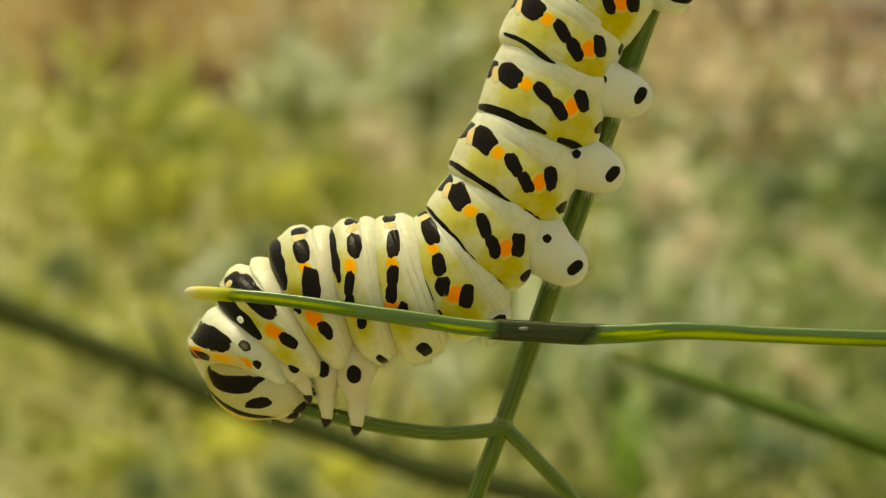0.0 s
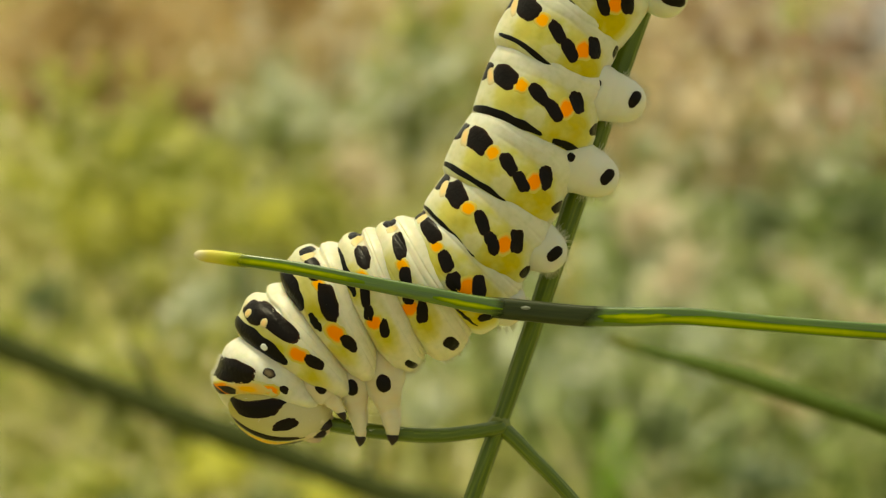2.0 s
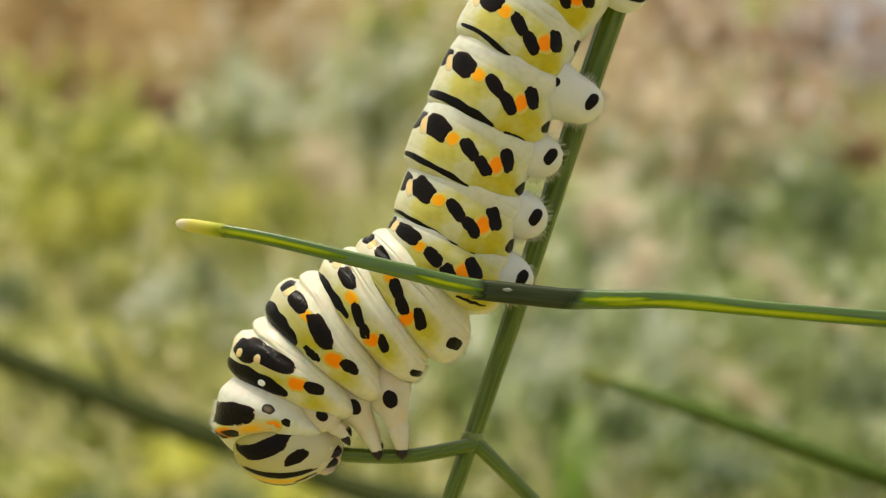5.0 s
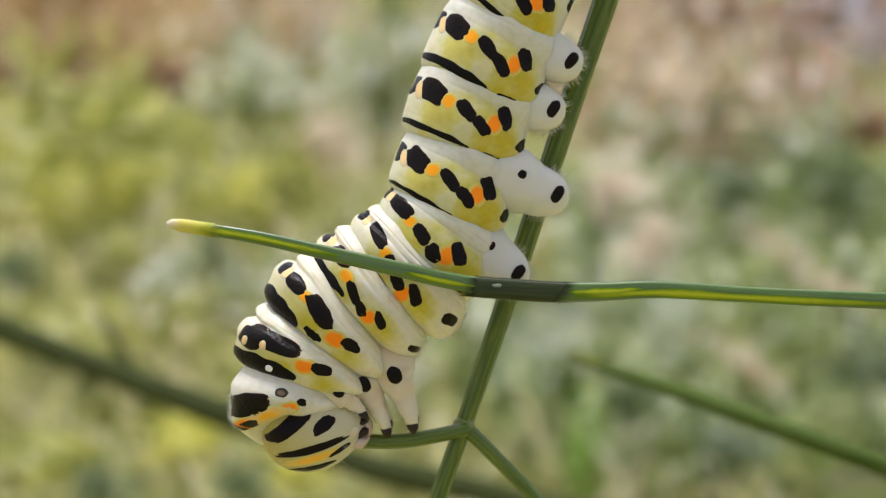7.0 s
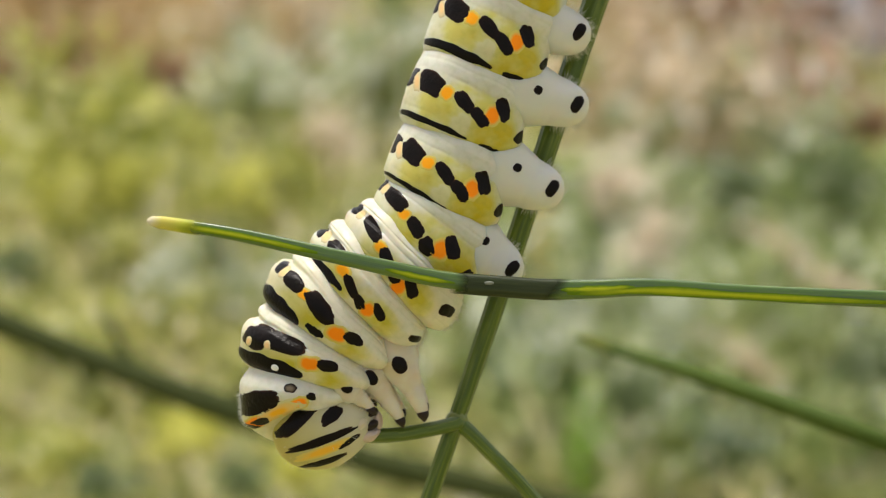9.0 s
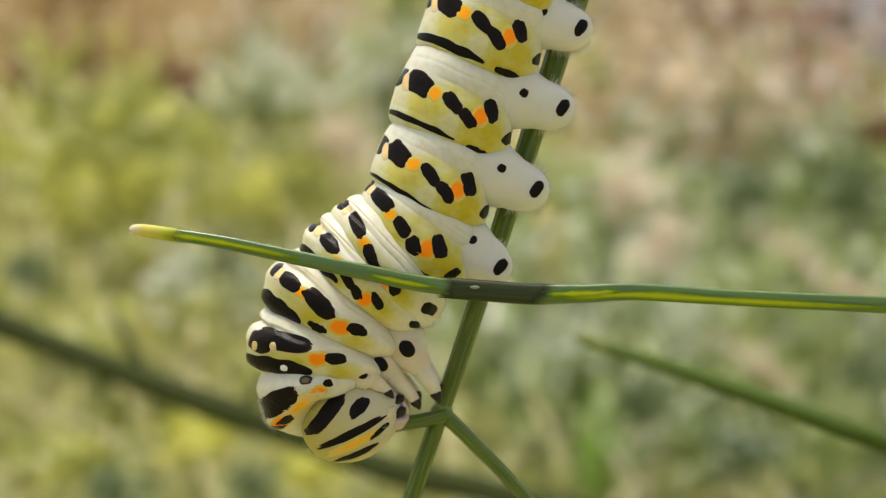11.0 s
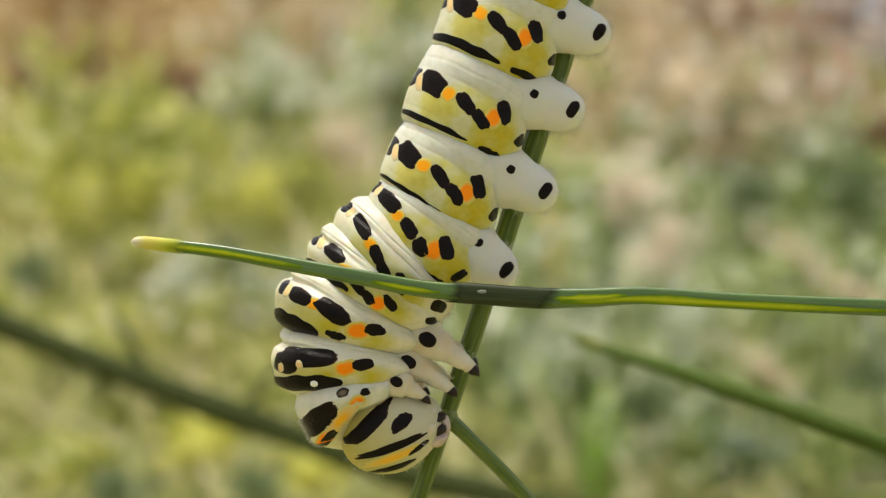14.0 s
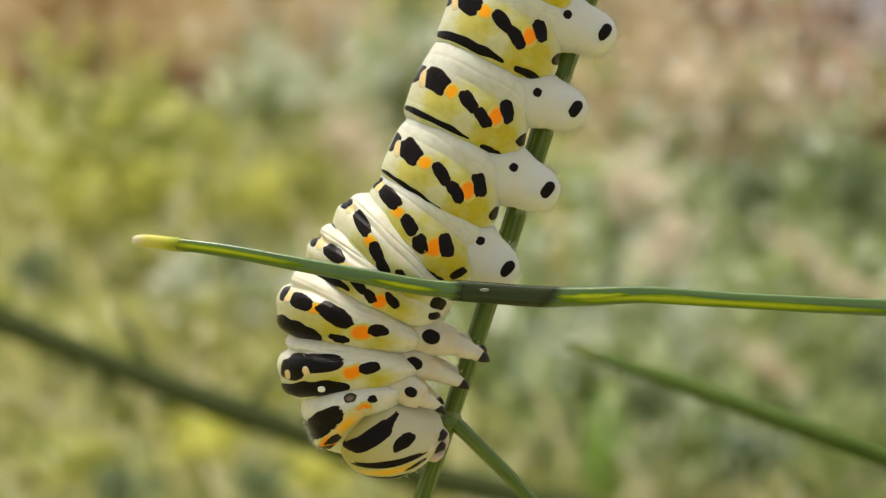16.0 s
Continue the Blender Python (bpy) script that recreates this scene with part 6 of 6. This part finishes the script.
    walk(PARTS["H"], [
        (0, at(-431.7, -232.9, -21.8, 46.0, -96)), (0.5, at(-412.4, -234.7, -17.9, 45.5, -96)), (1, at(-399.6, -231.4, -21.4, 45.0, -96)), (1.5, at(-375.8, -224.9, -15.2, 44.5, -96)),
        (2, at(-356.5, -223.9, -14.7, 44.0, -96)), (2.5, at(-336.5, -233.9, -11.3, 43.1, -96)), (3, at(-309.2, -266.0, -6.9, 42.2, -96)), (3.5, at(-288.0, -285.1, -7.8, 41.3, -96)),
        (4, at(-281.5, -296.9, -4.7, 40.4, -96)), (4.2, at(-281.3, -301.3, -3.1, 40.0, -96)), (6.3, at(-260.0, -318.1, 4.8, 22.0, -96)), (6.5, at(-248.2, -325.8, 14.0, 19.7, -96)),
        (7, at(-242.7, -328.6, 15.5, 14.0, -96)), (7.5, at(-240.8, -330.1, 17.9, 11.8, -96)), (8, at(-240.5, -335.2, 16.4, 9.5, -96)), (8.5, at(-243.1, -336.7, 16.7, 7.3, -96)),
        (9, at(-225.3, -333.5, 19.4, 5.0, -96)), (9.2, at(-197.5, -327.4, 22.9, 4.6, -96)), (11.5, at(-191.9, -307.6, 26.2, 7.1, -96)), (12, at(-178.1, -305.6, 26.8, 7.5, -96)),
        (12.5, at(-165.3, -312.3, 22.8, 7.9, -96)), (13, at(-146.2, -312.5, 27.0, 8.3, -96)), (13.5, at(-151.6, -307.6, 26.8, 8.6, -96)), (14, at(-127.4, -328.1, 19.7, 9.0, -96)),
        (14.5, at(-132.0, -319.8, 21.2, 15.0, -96)), (15, at(-136.5, -337.2, 15.5, 21.0, -96)), (15.5, at(-136.1, -348.9, 9.7, 23.0, -96)), (16, at(-136.8, -341.8, 9.1, 25.0, -96)),
    ])
    stalk_rows = [
        (0, 25.3, -324.3), (0.5, 39.3, -315.9), (1, 45.4, -307.5), (1.5, 49.0, -283.6), (2, 51.9, -268.7), (2.5, 59.8, -281.2),
        (3, 65.9, -292.9), (3.5, 77.2, -300.5), (4, 76.4, -307.5), (4.2, 75.4, -301.1), (6.3, 52.4, -325.9), (6.5, 49.8, -327.4),
        (7, 38.8, -327.3), (7.5, 34.5, -327.3), (8, 29.7, -325.6), (8.5, 26.4, -327.7), (9, 24.7, -325.6), (9.2, 24.2, -322.2),
        (11.3, -28.0, -296.7), (11.5, -23.2, -295.7), (12, -19.5, -297.9), (12.5, -26.9, -296.2), (13, -15.7, -296.2), (13.5, -17.8, -296.7),
        (14, -21.0, -305.4), (14.5, -25.3, -303.3), (15, -25.3, -303.3), (15.5, -24.5, -316.6), (16, -21.8, -312.8),
    ]
    walk(PARTS["stalk"], [(t, BOARD @ at(x, y, float(np.interp(t, (0, 2, 4, 8, 13, 16), (0.3, 0.8, 1.2, 1.15, 1.7, 1.7))), 0, 0)) for t, x, y in stalk_rows])
    left_rows = [
        (0, at(62.8, -142.8, 0.05, 0, 22)), (0.5, at(75.5, -133.2, -0.46, 0, 22)), (1, at(81.4, -123.7, -0.51, 0, 22)), (1.5, at(89.4, -82.7, -1.79, 0, 22)),
        (2, at(96.8, -56.6, -2.88, 0, 22)), (2.5, at(110.4, -42.5, -4.37, 0, 22)), (3, at(133.2, -37.0, -5.09, 0, 22)), (3.5, at(150.0, -19.6, -5.52, 0, 22)),
        (4, at(161.5, -23.2, -5.34, 0, 22)), (4.2, at(155.0, -24.0, -5.52, 0, 22)), (6.3, at(111.1, -64.6, -4.39, 0, 22)), (6.5, at(108.5, -67.5, -4.52, 0, 22)),
        (7, at(96.5, -68.9, -4.40, 0, 22)), (7.5, at(92.5, -70.3, -4.17, 0, 22)), (8, at(86.3, -73.3, -4.14, 0, 22)), (8.5, at(83.3, -75.3, -4.40, 0, 22)),
        (9, at(81.7, -73.3, -4.26, 0, 22)), (9.2, at(79.2, -70.8, -3.95, 0, 22)), (11.3, at(34.7, -70.5, -3.45, 0, 22)), (11.5, at(40.8, -68.0, -3.21, 0, 22)),
        (12, at(42.8, -68.5, -3.34, 0, 22)), (12.5, at(41.8, -68.5, -2.47, 0, 22)), (13, at(47.9, -67.0, -2.63, 0, 22)), (13.5, at(42.8, -64.4, -3.24, 0, 22)),
        (14, at(44.4, -75.6, -2.23, 0, 22)), (14.5, at(45.0, -69.5, -2.92, 0, 22)), (15, at(36.4, -77.1, -2.56, 0, 22)), (15.5, at(39.5, -78.6, -2.14, 0, 22)),
        (16, at(42.0, -76.6, -2.24, 0, 22)),
    ]
    slide_t, slide = (0, 2, 3.5, 4.2, 6.3, 7.5, 8.5, 13, 16), (5, 15, 14, 8, 19, 13, -4, -15, -21)
    walk(PARTS["leaf_left"], [(t, m @ pose(float(np.interp(t, slide_t, slide)) * U, 0, 0)) for t, m in left_rows])
    twig_rows = [
        (0, 231, -190), (0.5, 248, -167), (1, 236, -170), (1.5, 248, -149), (2, 255, -105), (2.5, 247, -130), (3, 260, -156),
        (3.5, 276, -189), (4, 282, -182), (6.3, 241, -207), (6.5, 237, -217), (7, 237, -196), (7.5, 239, -190), (8, 215, -223),
        (8.5, 233, -189), (9, 254, -171), (9.2, 255, -169), (11.3, 224, -160), (11.5, 222, -163), (12, 203, -186), (12.5, 223, -165),
        (13, 206, -160), (13.5, 189, -181), (14, 212, -158), (14.5, 209, -170), (15, 186, -185), (15.5, 180, -210), (16, 195, -177),
    ]
    walk(PARTS["twig"], [(t, BOARD @ at(1.7 * x, 1.7 * y, 0, 0, 0)) for t, x, y in twig_rows])
    walk(PARTS["leaf_right"], [
        (0, at(62.8, -142.8, -0.21, 0, 22)), (0.5, at(75.5, -133.2, 0.50, 0, 22)), (1, at(81.4, -123.7, 1.23, 0, 22)), (1.5, at(89.4, -82.7, -0.90, 0, 22)),
        (2, at(96.8, -56.6, -2.45, 0, 22)), (2.5, at(110.4, -42.5, -2.95, 0, 22)), (3, at(133.2, -37.0, -2.75, 0, 22)), (3.5, at(150.0, -19.6, -3.57, 0, 22)),
        (4, at(161.5, -23.2, -3.64, 0, 22)), (4.2, at(155.0, -24.0, -3.64, 0, 22)), (6.3, at(111.1, -64.6, -0.94, 0, 22)), (6.5, at(108.5, -67.5, -0.78, 0, 22)),
        (7, at(96.5, -68.9, -0.86, 0, 22)), (7.5, at(92.5, -70.3, -0.86, 0, 22)), (8, at(86.3, -73.3, -0.72, 0, 22)), (8.5, at(83.3, -75.3, -0.67, 0, 22)),
        (9, at(81.7, -73.3, -0.95, 0, 22)), (9.2, at(79.2, -70.8, -1.15, 0, 22)), (11.3, at(34.7, -70.5, -1.02, 0, 22)), (11.5, at(40.8, -68.0, -1.24, 0, 22)),
        (12, at(42.8, -68.5, -1.20, 0, 22)), (12.5, at(41.8, -68.5, -1.20, 0, 22)), (13, at(47.9, -67.0, -1.42, 0, 22)), (13.5, at(42.8, -64.4, -1.70, 0, 22)),
        (14, at(44.4, -75.6, -0.88, 0, 22)), (14.5, at(45.0, -69.5, -1.46, 0, 22)), (15, at(36.4, -77.1, -0.91, 0, 22)), (15.5, at(39.5, -78.6, -0.88, 0, 22)),
        (16, at(42.0, -76.6, -1.13, 0, 22)),
    ])
    # each piece of the shoot hangs from the stalk until it is bitten off, then goes down in the head
    head_rows = [
        (0, -431.7, -232.9), (0.5, -412.4, -234.7), (1, -399.6, -231.4), (1.5, -375.8, -224.9), (2, -356.5, -223.9), (2.5, -336.5, -233.9),
        (3, -309.2, -266.0), (3.5, -288.0, -285.1), (4, -281.5, -296.9), (4.2, -281.3, -301.3), (6.3, -260.0, -324.1), (6.5, -248.5, -332.7),
        (7, -243.7, -337.6), (7.5, -242.4, -339.6), (8, -242.8, -345.2), (8.5, -246.1, -348.2), (9, -228.3, -346.5), (9.2, -200.5, -340.4),
        (11.5, -191.9, -315.6), (12, -178.1, -312.6), (12.5, -165.3, -318.3), (13, -146.2, -315.8), (13.5, -151.6, -309.3), (14, -127.4, -328.1),
        (14.5, -132.0, -319.8), (15, -136.5, -337.2), (15.5, -136.1, -348.9), (16, -136.8, -341.8),
    ]
    droop_t, droop = (0, 2, 3.5, 7, 9, 16), (0, 3.2, 6, 6, 6, 3)
    reach_t, reach = (0, 0.5, 2, 3.5, 4.2, 6.3, 7, 9, 11.3, 12.5, 13, 14, 15, 16), (380, 378, 338, 283, 272, 212, 190, 150, 105, 76, 62, 34, 8, 0)
    st, sx, sy = zip(*stalk_rows)
    hx, hy, hz = zip(*head_rows)
    for ob, c in BITES:
        gone = next((k / 20 for k in range(321) if np.interp(k / 20, reach_t, reach) < -c.x - 6), 99)
        rows = []
        for t in sorted({k / 2 for k in range(33)} | {round(gone * 20 - 3) / 20, round(gone * 20 + 3) / 20}):
            if not 0 <= t <= 16:
                continue
            if t < gone:
                turn = Matrix.Rotation(radians(float(np.interp(t, droop_t, droop))), 4, "Z")
                p = turn @ c
                rows.append((t, at(float(np.interp(t, st, sx)) + p.x, float(np.interp(t, st, sy)) + p.y, float(np.interp(t, droop_t, droop)), 0, c.z)))
            else:
                rows.append((t, at(float(np.interp(t, hx, hy)), float(np.interp(t, hx, hz)), 0, 0, -112)))
        walk(ob, rows)


motions()
